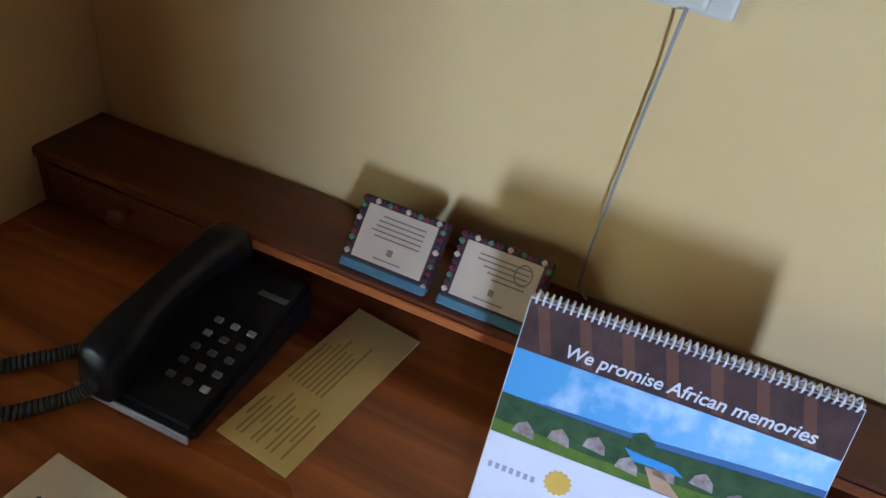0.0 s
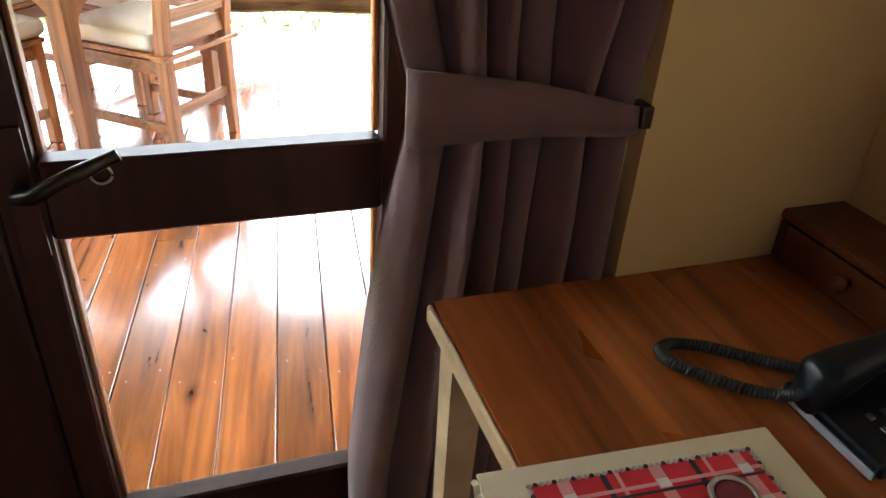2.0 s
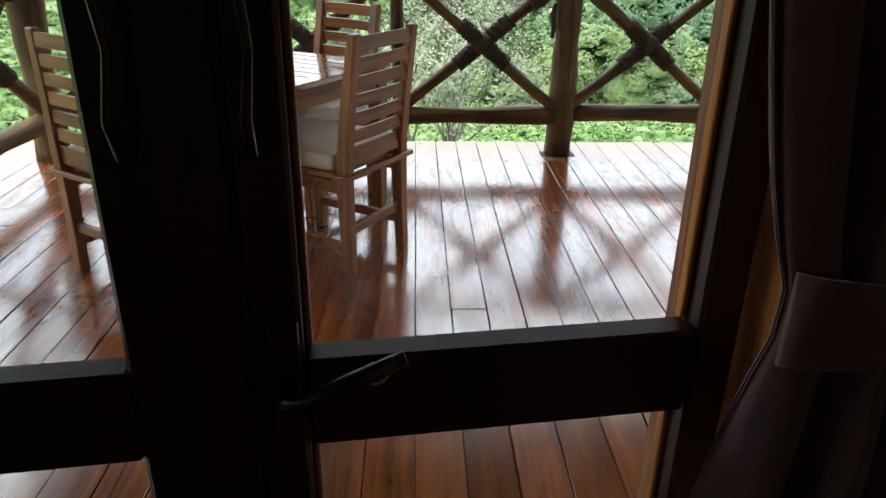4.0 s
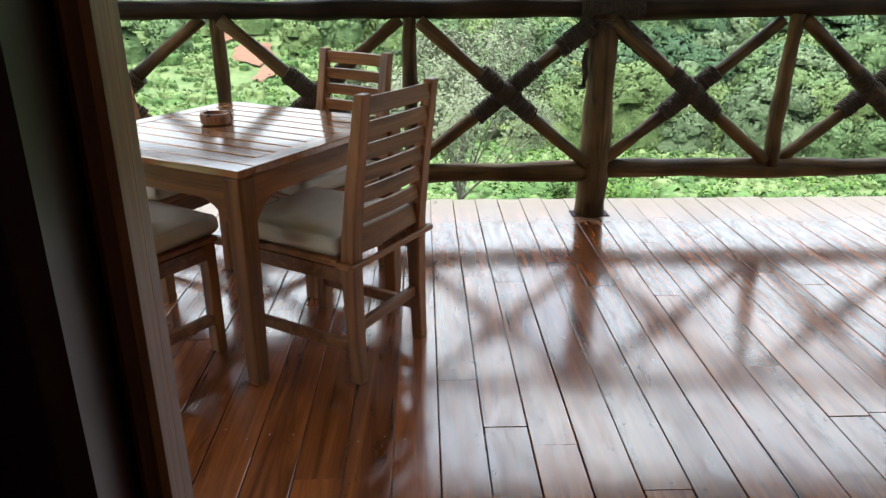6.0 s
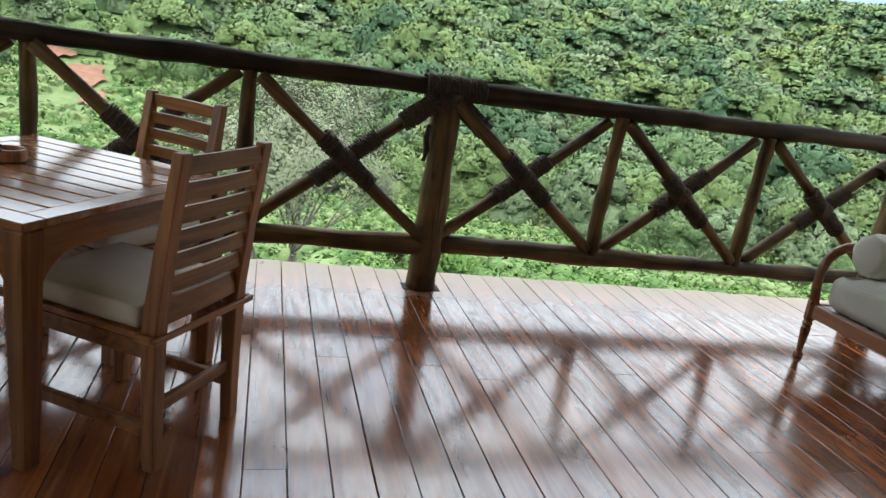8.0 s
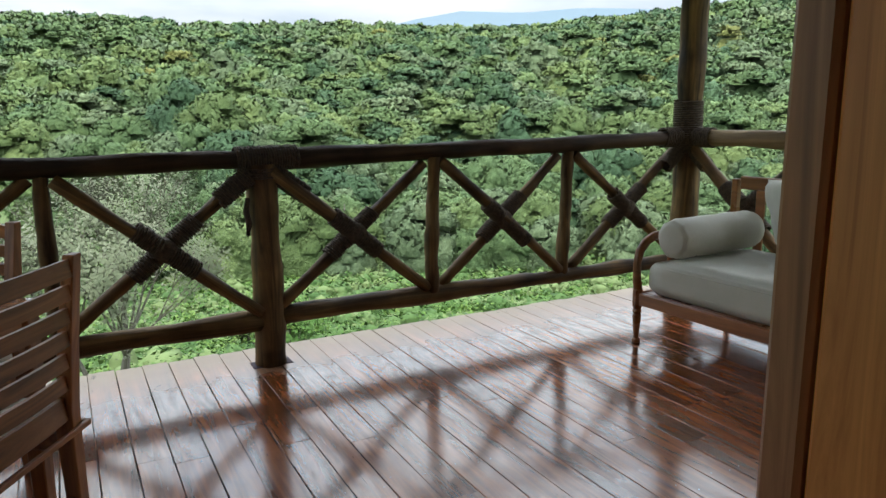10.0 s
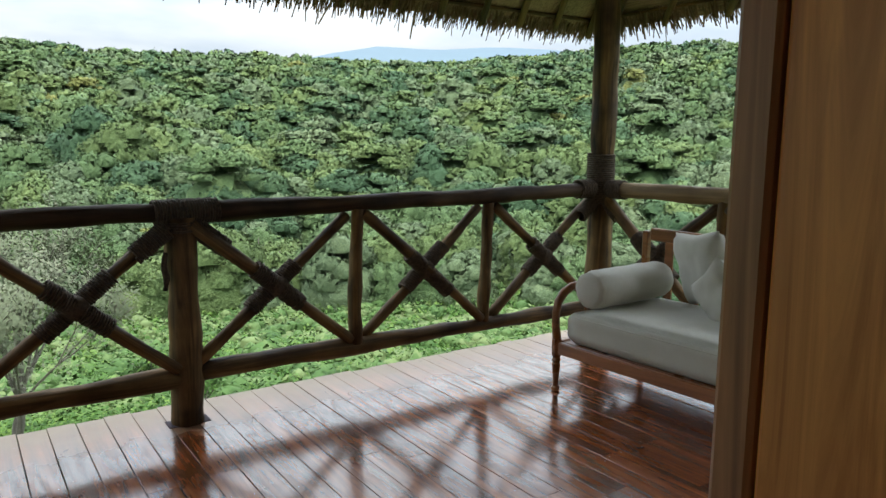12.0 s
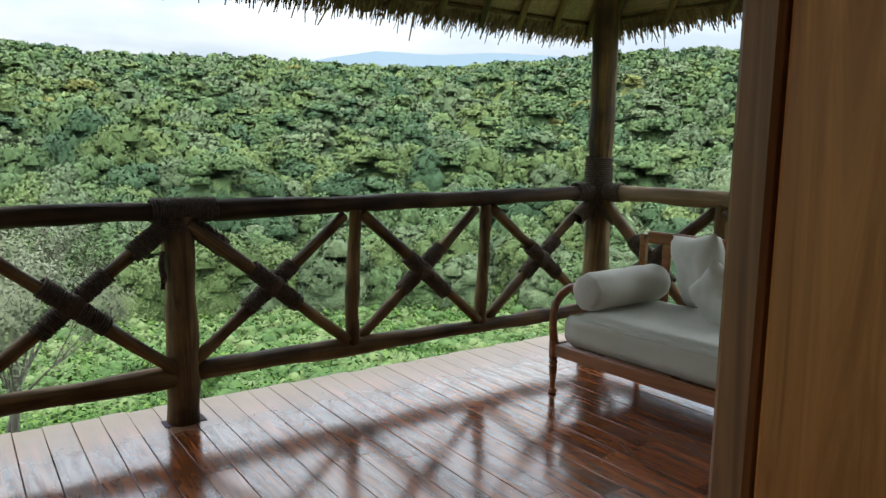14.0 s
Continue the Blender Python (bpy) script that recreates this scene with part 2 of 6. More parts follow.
M_ROPE = plain("sisal_rope", (0.016, 0.01, 0.006), (0.085, 0.056, 0.033), rough=0.9, scale=60, bump=0.8, dist=0.002)
M_TEAK = wood("oiled_chair_wood", (0.105, 0.037, 0.011), (0.41, 0.165, 0.052), rough=0.42, axis=2, grain=12, knots=0.35, vary=0.18, bump=0.18)
M_TEAKX = wood("oiled_slat_wood", (0.105, 0.037, 0.011), (0.41, 0.165, 0.052), rough=0.4, axis=0, grain=12, knots=0.35, vary=0.2, bump=0.18)
M_TABLE = wood("polished_table_wood", (0.2, 0.075, 0.026), (0.5, 0.22, 0.085), rough=0.14, axis=0, grain=12, vary=0.15, bump=0.05, rough_var=0.06, coat=1.0)
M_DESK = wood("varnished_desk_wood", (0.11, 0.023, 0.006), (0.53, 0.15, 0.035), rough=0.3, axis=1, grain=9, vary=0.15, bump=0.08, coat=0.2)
# red-brown wood, darkened further to paint in the corner's shade
M_DESK_SHADED = wood("shaded_red_brown_wood", (0.085, 0.019, 0.007), (0.2, 0.05, 0.017), rough=0.33, axis=1, grain=8, bump=0.06)
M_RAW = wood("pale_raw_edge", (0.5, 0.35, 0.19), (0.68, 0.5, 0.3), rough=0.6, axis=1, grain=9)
M_DOOR = wood("dark_stained_door_wood", (0.019, 0.007, 0.007), (0.055, 0.019, 0.016), rough=0.35, axis=2, grain=9, vary=0.1, bump=0.1)
M_JAMB = wood("honey_jamb_wood", (0.44, 0.135, 0.03), (0.92, 0.39, 0.105), rough=0.45, axis=2, grain=26, knots=0.5, bump=0.2)
M_TRIM = wood("brown_trim_wood", (0.12, 0.045, 0.02), (0.6, 0.26, 0.12), rough=0.45, axis=2, grain=20, knots=0.5, bump=0.3)
M_BED = wood("reddish_daybed_wood", (0.13, 0.045, 0.016), (0.34, 0.13, 0.045), rough=0.3, axis=1, grain=9, vary=0.1, bump=0.1)
M_WALL = plain("cream_wall_paint", (0.67, 0.465, 0.19), (0.74, 0.535, 0.235), rough=0.85, scale=1.6, bump=0.12, fine=70, dist=0.002)
M_PLASTER = plain("bounce_plaster", (0.7, 0.58, 0.4), (0.78, 0.66, 0.47), rough=0.9, scale=3, bump=0.3)
# unseen ceiling and walls: dark boards made up to lower the bounce light
M_CEIL = wood("bounce_cutting_ceiling_boards", (0.07, 0.035, 0.016), (0.17, 0.085, 0.04), rough=0.6, axis=1, grain=9)
M_PANEL = wood("bounce_cutting_wall_boards", (0.13, 0.07, 0.032), (0.26, 0.15, 0.07), rough=0.6, axis=2, grain=9)
M_CANVAS = plain("stone_grey_canvas", (0.58, 0.54, 0.46), (0.66, 0.62, 0.53), rough=0.92, scale=4, bump=0.25, fine=160, sheen=0.15)
M_LINEN = plain("off_white_linen", (0.43, 0.42, 0.36), (0.51, 0.50, 0.44), rough=0.92, scale=3, bump=0.3, fine=120, sheen=0.15)
M_CURTAIN = plain("plum_brown_curtain", (0.125, 0.066, 0.062), (0.215, 0.116, 0.11), rough=0.85, scale=5, bump=0.35, fine=200, sheen=0.2)
M_TIE = plain("plum_tie_band", (0.15, 0.078, 0.072), (0.205, 0.108, 0.1), rough=0.8, scale=8, bump=0.3, fine=200, sheen=0.2)
M_PHONE = plain("black_phone_plastic", (0.006, 0.008, 0.011), (0.01, 0.012, 0.016), rough=0.3, scale=40, bump=0.05)
# grey of some keys; along the front edge it paints caught light
M_PHONE_LIT = plain("grey_key_and_lit_edge", (0.25, 0.28, 0.32), (0.32, 0.35, 0.39), rough=0.3, scale=20)
M_KEY = plain("phone_key_grey", (0.06, 0.065, 0.07), (0.1, 0.105, 0.11), rough=0.5, scale=50)
M_CARDPAPER = plain("straw_yellow_paper", (0.66, 0.45, 0.14), (0.76, 0.57, 0.22), rough=0.7, scale=9, bump=0.05)
M_INKOLIVE = plain("olive_print", (0.36, 0.25, 0.07), (0.42, 0.3, 0.1), rough=0.7, scale=20)
M_KRAFT = plain("cream_card", (0.52, 0.40, 0.27), (0.58, 0.46, 0.32), rough=0.8, scale=14, bump=0.06)
M_BOOK = plain("ivory_leather_cover", (0.64, 0.52, 0.36), (0.72, 0.60, 0.43), rough=0.6, scale=10, bump=0.15, fine=90)
M_INK = plain("brown_print", (0.2, 0.14, 0.1), (0.26, 0.18, 0.13), rough=0.8, scale=30)
M_RED = plain("red_wool_cloth", (0.58, 0.018, 0.03), (0.7, 0.03, 0.045), rough=0.9, scale=20, bump=0.25, fine=300)
M_PINK = plain("pale_pink_stripe", (0.72, 0.28, 0.28), (0.8, 0.36, 0.35), rough=0.9, scale=30, bump=0.2, fine=300)
M_WHITE = plain("white_stripe", (0.72, 0.66, 0.64), (0.8, 0.75, 0.72), rough=0.9, scale=30)
M_NAVY = plain("dark_stripe", (0.035, 0.025, 0.035), (0.06, 0.04, 0.05), rough=0.9, scale=30)
M_MAROON = plain("maroon_felt_disc", (0.12, 0.012, 0.02), (0.19, 0.025, 0.035), rough=0.9, scale=90, bump=0.5)
M_SILVER = plain("beaded_silver_ring", (0.42, 0.38, 0.31), (0.55, 0.51, 0.43), rough=0.35, scale=120, bump=0.6, metal=0.8)
M_BLUE = plain("teal_fabric", (0.05, 0.13, 0.16), (0.08, 0.19, 0.22), rough=0.85, scale=40, bump=0.3)
M_GREEN = plain("green_bead", (0.06, 0.14, 0.07), (0.09, 0.2, 0.1), rough=0.6, scale=40)
M_FRAMEDARK = plain("dark_maroon_fabric", (0.05, 0.016, 0.018), (0.09, 0.03, 0.03), rough=0.8, scale=60, bump=0.4)
M_PAPER = plain("white_calendar_paper", (0.72, 0.72, 0.72), (0.78, 0.78, 0.78), rough=0.5, scale=8, bump=0.02)
M_CAL_BROWN = plain("brown_printed_band", (0.05, 0.028, 0.024), (0.11, 0.06, 0.05), rough=0.75, scale=25, bump=0.0)
M_CAL_BROWN2 = plain("brown_printed_beam", (0.13, 0.055, 0.035), (0.17, 0.08, 0.05), rough=0.75, scale=25, bump=0.0)
M_CAL_HILL = plain("printed_green_hill", (0.03, 0.07, 0.03), (0.07, 0.13, 0.05), rough=0.75, scale=60, bump=0.0)
M_CAL_FAR = plain("printed_blue_hill", (0.05, 0.14, 0.3), (0.08, 0.18, 0.34), rough=0.75, scale=30, bump=0.0)
M_CAL_GRASS = plain("printed_lawn", (0.08, 0.15, 0.02), (0.15, 0.22, 0.04), rough=0.75, scale=60, bump=0.0)
M_CAL_HUT = plain("printed_huts", (0.22, 0.15, 0.12), (0.5, 0.42, 0.38), rough=0.75, scale=120, bump=0.0)
M_CAL_POOL = plain("printed_pool", (0.04, 0.28, 0.6), (0.07, 0.36, 0.7), rough=0.75, scale=30, bump=0.0)
M_CAL_PATH = plain("printed_path", (0.5, 0.3, 0.16), (0.58, 0.38, 0.22), rough=0.75, scale=30, bump=0.0)
M_GOLD = plain("gold_print", (0.7, 0.42, 0.05), (0.8, 0.5, 0.08), rough=0.75, scale=30, bump=0.0)
M_GREYINK = plain("grey_print", (0.3, 0.3, 0.32), (0.36, 0.36, 0.38), rough=0.5, scale=30, bump=0.0)
M_METAL = plain("brushed_steel", (0.5, 0.5, 0.5), (0.6, 0.6, 0.6), rough=0.28, scale=60, metal=1.0)
M_SPIRAL = plain("white_coated_wire", (0.74, 0.74, 0.74), (0.8, 0.8, 0.8), rough=0.4, scale=60)
M_SOCKET = plain("ivory_plastic", (0.6, 0.55, 0.4), (0.64, 0.59, 0.44), rough=0.4, scale=10)
M_CABLE = plain("grey_cable", (0.26, 0.25, 0.21), (0.31, 0.3, 0.25), rough=0.5, scale=20)
M_CORD = plain("black_coiled_cord", (0.02, 0.024, 0.024), (0.035, 0.04, 0.04), rough=0.4, scale=30)
M_THATCH = wood("dry_thatch", (0.16, 0.115, 0.065), (0.42, 0.32, 0.18), rough=0.9, axis=1, grain=40, bump=0.9)
M_STRAW = plain("straw_reed", (0.10, 0.07, 0.035), (0.26, 0.18, 0.09), rough=0.9, scale=12)
M_SOIL = plain("hillside_soil_and_grass", (0.045, 0.09, 0.022), (0.11, 0.14, 0.045), rough=0.95, scale=0.35, bump=0.5, dist=0.3)
M_REDSOIL = plain("red_earth", (0.11, 0.05, 0.028), (0.18, 0.088, 0.05), rough=0.95, scale=0.5, bump=0.4)
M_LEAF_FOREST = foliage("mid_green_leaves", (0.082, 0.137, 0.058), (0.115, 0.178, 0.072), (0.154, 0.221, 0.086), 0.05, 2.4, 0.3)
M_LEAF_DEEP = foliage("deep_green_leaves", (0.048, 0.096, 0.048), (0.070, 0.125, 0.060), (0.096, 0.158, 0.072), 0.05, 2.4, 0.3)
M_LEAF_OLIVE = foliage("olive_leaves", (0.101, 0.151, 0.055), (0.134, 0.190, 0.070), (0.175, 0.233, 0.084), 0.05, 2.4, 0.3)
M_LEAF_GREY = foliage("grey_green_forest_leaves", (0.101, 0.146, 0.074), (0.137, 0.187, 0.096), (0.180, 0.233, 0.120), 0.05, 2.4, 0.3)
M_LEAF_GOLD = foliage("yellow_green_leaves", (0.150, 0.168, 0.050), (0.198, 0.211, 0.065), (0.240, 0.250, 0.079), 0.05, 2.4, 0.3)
M_LEAF_SHRUB = foliage("shrub_leaves", (0.028, 0.07, 0.013), (0.052, 0.112, 0.02), (0.1, 0.165, 0.034), 0.5)
M_LEAF_SLOPE = foliage("slope_bush_leaves", (0.036, 0.078, 0.02), (0.066, 0.12, 0.033), (0.12, 0.165, 0.06), 0.2)
M_LEAF_PALE = foliage("grey_green_leaves", (0.085, 0.105, 0.055), (0.115, 0.135, 0.076), (0.155, 0.172, 0.11), 0.9)
M_LEAF_YELLOW = foliage("yellow_flowering_leaves", (0.12, 0.14, 0.02), (0.24, 0.25, 0.035), (0.36, 0.34, 0.06), 0.3)
M_BRONZE = plain("dark_bronze", (0.05, 0.045, 0.04), (0.09, 0.08, 0.07), rough=0.35, scale=60, metal=1.0)
M_BARK = plain("grey_bark", (0.09, 0.08, 0.06), (0.18, 0.16, 0.13), rough=0.9, scale=3, bump=0.6)
M_GLASS = glass_mat()
for _m in (M_CAL_BROWN, M_CAL_BROWN2, M_CAL_HILL, M_CAL_FAR, M_CAL_GRASS, M_CAL_HUT, M_CAL_POOL):
    _m.node_tree.nodes["Principled BSDF"].inputs["Specular IOR Level"].default_value = 0.15
for _m in (M_LOG, M_LOG_SHADED, M_LOG_LIT):
    _m.node_tree.nodes["Principled BSDF"].inputs["Specular IOR Level"].default_value = 0.2
M_PHONE.node_tree.nodes["Principled BSDF"].inputs["Specular IOR Level"].default_value = 0.3
M_NAIL = plain("pale_nail_head", (0.16, 0.12, 0.1), (0.4, 0.35, 0.3), rough=0.5, scale=40)

# printed sky of the calendar: a blue wash that pales downwards
M_CAL_SKY, _nt, _b = nodes_of("printed_blue_sky")
_co = _nt.nodes.new("ShaderNodeTexCoord")
_nz = node(_nt, "ShaderNodeTexNoise", Scale=22, Detail=4)
_nt.links.new(_co.outputs["Object"], _nz.inputs["Vector"])
_nt.links.new(ramp(_nt, _nz.outputs["Fac"], [(0.5, (0.06, 0.34, 0.62)), (0.72, (0.5, 0.68, 0.8))]), _b.inputs["Base Color"])
_b.inputs["Roughness"].default_value = 0.4

# far ridge: a plain backdrop, its mist painted as pale blue and a glow like the sky behind it
M_PAINTED_MIST, _nt, _b = nodes_of("ridge_with_painted_mist")
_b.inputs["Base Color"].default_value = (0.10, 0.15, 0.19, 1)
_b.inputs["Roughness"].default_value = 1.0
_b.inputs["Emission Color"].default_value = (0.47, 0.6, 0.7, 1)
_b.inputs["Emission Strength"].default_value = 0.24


# ---- building helpers ----
def mesh_of(name, bm, mat, smooth=False):
    me = bpy.data.meshes.new(name)
    bm.to_mesh(me)
    bm.free()
    if smooth:
        for p in me.polygons:
            p.use_smooth = True
    if mat:
        me.materials.append(mat)
    return me


def part(name, bm, mat, parent, label="", m=None, smooth=False):
    ob = new(name, mesh_of(name, bm, mat, smooth))
    ob.parent = parent
    if m is not None:
        ob.matrix_basis = m
    if label:
        tagged(ob, label)
    return ob


def thing(name, label, category, m=None, group="", kind=""):
    ob = new(name)
    ob.empty_display_size = 0.1
    if m is not None:
        ob.matrix_basis = m
    return tagged(ob, label, category, group, kind)


def lone(name, bm, mat, label, category, m=None, group="", kind="", smooth=False):
    ob = new(name, mesh_of(name, bm, mat, smooth))
    if m is not None:
        ob.matrix_basis = m
    return tagged(ob, label, category, group, kind)


def box(x0, x1, y0, y1, z0, z1, bevel=0.004, seg=1, bm=None):
    own = bmesh.new()
    bmesh.ops.create_cube(own, size=1.0)
    for v in own.verts:
        v.co = Vector(((x0 + x1) / 2 + v.co.x * (x1 - x0), (y0 + y1) / 2 + v.co.y * (y1 - y0), (z0 + z1) / 2 + v.co.z * (z1 - z0)))
    if bevel:
        bmesh.ops.bevel(own, geom=own.edges[:], offset=bevel, segments=seg, affect="EDGES", profile=0.6)
    if bm is None:
        return own
    merge(bm, own)
    return bm


def merge(bm, other):
    index = {}
    for v in other.verts:
        index[v] = bm.verts.new(v.co)
    for f in other.faces:
        bm.faces.new([index[v] for v in f.verts])
    other.free()


def tube(points, radii, sides=10, bm=None, rough=0.0, seed=0, cap=True):
    """A round bar through points; radii one number or one per point; rough: unevenness in metres."""
    bm = bm or bmesh.new()
    pts = [Vector(p) for p in points]
    if not hasattr(radii, "__len__"):
        radii = [radii] * len(pts)
    rings = []
    up = None
    for i, p in enumerate(pts):
        d = (pts[min(i + 1, len(pts) - 1)] - pts[max(i - 1, 0)]).normalized()
        if up is None:
            up = d.orthogonal().normalized()
        up = (up - d * up.dot(d)).normalized()
        side = d.cross(up)
        ring = []
        for k in range(sides):
            a = 2 * math.pi * k / sides
            r = radii[i]
            if rough:
                r += rough * noise.noise((math.cos(a) * 0.8 + seed * 3.1, math.sin(a) * 0.8, i * 0.45 + seed))
            ring.append(bm.verts.new(p + (up * math.cos(a) + side * math.sin(a)) * r))
        rings.append(ring)
    for r0, r1 in zip(rings, rings[1:]):
        for k in range(sides):
            bm.faces.new((r0[k], r0[(k + 1) % sides], r1[(k + 1) % sides], r1[k]))
    if cap:
        bm.faces.new(rings[0][::-1])
        bm.faces.new(rings[-1])
    return bm


def between(a, b, n):
    a, b = Vector(a), Vector(b)
    return [a.lerp(b, i / (n - 1)) for i in range(n)]


def lathe(profile, sides=20, bm=None, sy=1.0):
    """Turned shape about z from (radius, height) pairs."""
    bm = bm or bmesh.new()
    rings = []
    for r, z in profile:
        rings.append([bm.verts.new((r * math.cos(2 * math.pi * k / sides), sy * r * math.sin(2 * math.pi * k / sides), z)) for k in range(sides)])
    for r0, r1 in zip(rings, rings[1:]):
        for k in range(sides):
            bm.faces.new((r0[k], r0[(k + 1) % sides], r1[(k + 1) % sides], r1[k]))
    bm.faces.new(rings[0][::-1])
    bm.faces.new(rings[-1])
    return bm


def pillow(sx, sy, sz, n=14, pinch=0.12, wrinkle=0.006, seed=0, power=4.0):
    """A stuffed cushion: a grid bulged on both sides, with drawn-in edges and creases."""
    bm = bmesh.new()
    grid = {}
    for side in (0, 1):
        for i in range(n + 1):
            for j in range(n + 1):
                u, v = 2 * i / n - 1, 2 * j / n - 1
                edge = i in (0, n) or j in (0, n)
                if side and edge:
                    grid[side, i, j] = grid[0, i, j]
                    continue
                h = max(0.0, (1 - abs(u) ** power)) ** 0.5 * max(0.0, (1 - abs(v) ** power)) ** 0.5
                k = 1 - pinch * (1 - abs(u)) * abs(v) ** 3
                k2 = 1 - pinch * (1 - abs(v)) * abs(u) ** 3
                z = (h if side else -h) * sz / 2
                w = wrinkle * noise.noise((u * 3 + seed, v * 3, side * 5.0)) * (0.3 + h)
                grid[side, i, j] = bm.verts.new((u * sx / 2 * k2, v * sy / 2 * k, z + w))
    for side in (0, 1):
        for i in range(n):
            for j in range(n):
                f = [grid[side, i, j], grid[side, i + 1, j], grid[side, i + 1, j + 1], grid[side, i, j + 1]]
                bm.faces.new(f if side else f[::-1])
    return bm


def seat_pad(sx, sy, z0, z1, seed=0, r=0.03, wrinkle=0.005, n=10):
    """A boxed foam pad with rounded edges and a slightly domed, creased top."""
    bm = box(-sx / 2, sx / 2, -sy / 2, sy / 2, z0, z1, 0)
    bmesh.ops.subdivide_edges(bm, edges=bm.edges[:], cuts=n, use_grid_fill=True)
    for v in bm.verts:
        u, w = abs(v.co.x) / (sx / 2), abs(v.co.y) / (sy / 2)
        tz = (v.co.z - z0) / (z1 - z0)
        e = min(tz, 1 - tz) * (z1 - z0)
        inset = r * (1 - min(1, e / r)) ** 2 * 0.6
        if u > 0.99:
            v.co.x -= math.copysign(inset, v.co.x)
        if w > 0.99:
            v.co.y -= math.copysign(inset, v.co.y)
        if tz > 0.99:
            d = min((1 - u) * sx / 2, (1 - w) * sy / 2)
            v.co.z += 0.012 * min(1, d / 0.12) - r * 0.4 * max(0, 1 - d / r) ** 2
            v.co.z += wrinkle * noise.noise((v.co.x * 9 + seed, v.co.y * 9, seed))
        else:
            off = wrinkle * noise.noise((v.co.x * 8, v.co.y * 8 + seed, v.co.z * 14))
            v.co.x += off * (u > 0.99)
            v.co.y += off * (w > 0.99)
    return bm


def along(a, b):
    """Pose whose z axis runs from a to b, and the distance."""
    a, b = Vector(a), Vector(b)
    q = (b - a).to_track_quat("Z", "Y")
    return Matrix.Translation(a) @ q.to_matrix().to_4x4(), (b - a).length


def log_bm(length, r0, r1, seed, sides=12, segs=14, rough=0.008, bend=0.01):
    pts, rad = [], []
    for i in range(segs + 1):
        t = i / segs
        pts.append((bend * math.sin(t * 3.1 + seed), bend * math.sin(t * 2.3 + seed * 2), t * length))
        rad.append((r0 + (r1 - r0) * t) * (1 + 0.05 * math.sin(t * 9 + seed * 1.7) + 0.04 * math.sin(t * 23 + seed * 2.9)))
    return tube(pts, rad, sides, rough=rough, seed=seed)


def log_part(name, a, b, r0, r1, seed, parent, mat=None, label="", **kw):
    m, d = along(a, b)
    return part(name, log_bm(d, r0, r1, seed, **kw), mat or M_LOG, parent, label, m, smooth=True)


def coil_bm(length, radius, strand=0.0055, sides=5, seed=0):
    """Rope wound closely round a bar that runs along z."""
    turns = max(2, int(length / (strand * 1.9)))
    per = 12
    rnd = random.Random(seed)
    pts = []
    wob = [rnd.uniform(-0.003, 0.003) for _ in range(turns + 2)]
    for i in range(turns * per + 1):
        a = 2 * math.pi * i / per
        k = i / per
        r = radius + strand * 0.6 + wob[int(k)] * 0.8
        pts.append((r * math.cos(a), r * math.sin(a), length * k / turns))
    return tube(pts, strand, sides)


def coil_part(a, b, radius, parent, seed, strand=0.0055):
    m, d = along(a, b)
    return part("rope_lashing", coil_bm(d, radius, strand, seed=seed), M_ROPE, parent, "wound brown sisal rope", m, smooth=True)

# ---- structure: deck, walls, roof ----


def room(x, y, z, rz=0.0, rx=0.0, ry=0.0):
    return ROOM @ pose(x, y, z, rx, ry, rz)


def wall(name, pieces, mat, label, m=ROOM):
    bm = bmesh.new()
    for p in pieces:
        box(*p, bevel=0, bm=bm)
    return lone(name, bm, mat, label, "wall", m, kind="structure")


U_W, V_W, V_OUT, Z_C = 0.668, -0.256, 0.18, 2.6
# wall with the glazed door: opening u -1.95..0.085, z 0..2.1
wall("wall_door", [(0.085, 0.277, -0.1, V_OUT, -0.05, Z_C), (0.277, U_W + 0.2, V_W, V_OUT, -0.05, Z_C), (-3.9, -1.95, V_W, V_OUT, -0.05, Z_C), (-1.95, 0.085, V_W, V_OUT, 2.1, Z_C)],
     M_WALL, "cream painted wall around the glazed door")
wall("wall_desk", [(U_W, U_W + 0.2, -4.2, V_W - 0.002, -0.05, Z_C)], M_WALL, "cream painted wall behind the writing desk")
wall("wall_back", [(-3.9, U_W + 0.2, -4.4, -4.202, -0.05, Z_C)], M_PANEL, "unseen brown boarded back wall, darkened to cut bounce light")
wall("wall_side", [(-3.9, -3.7, -4.2, -3.16, -0.05, Z_C), (-3.9, -3.7, -2.64, V_W - 0.002, -0.05, Z_C), (-3.9, -3.7, -3.16, -2.64, -0.05, 0.49), (-3.9, -3.7, -3.16, -2.64, 1.61, Z_C)], M_PANEL, "unseen brown boarded side wall with a window opening, darkened to cut bounce light")
# unseen stub wall, added to keep window light off the desk corner
wall("wall_nook", [(-1.42, -1.3, -1.62, V_W - 0.002, -0.05, Z_C)], M_PANEL, "unseen short wall added to shade the corner by the desk")
lone("ceiling", box(-3.9, U_W + 0.2, -4.4, V_OUT, Z_C + 0.002, Z_C + 0.12, 0), M_CEIL, "unseen board ceiling, darkened to cut bounce light", "ceiling", ROOM, kind="structure")
lone("floor_room", box(-3.9, U_W + 0.2, -4.4, V_OUT - 0.2, -0.06, -0.004, 0), M_DECK, "dark varnished wooden floor of the room", "floor", ROOM, kind="structure")
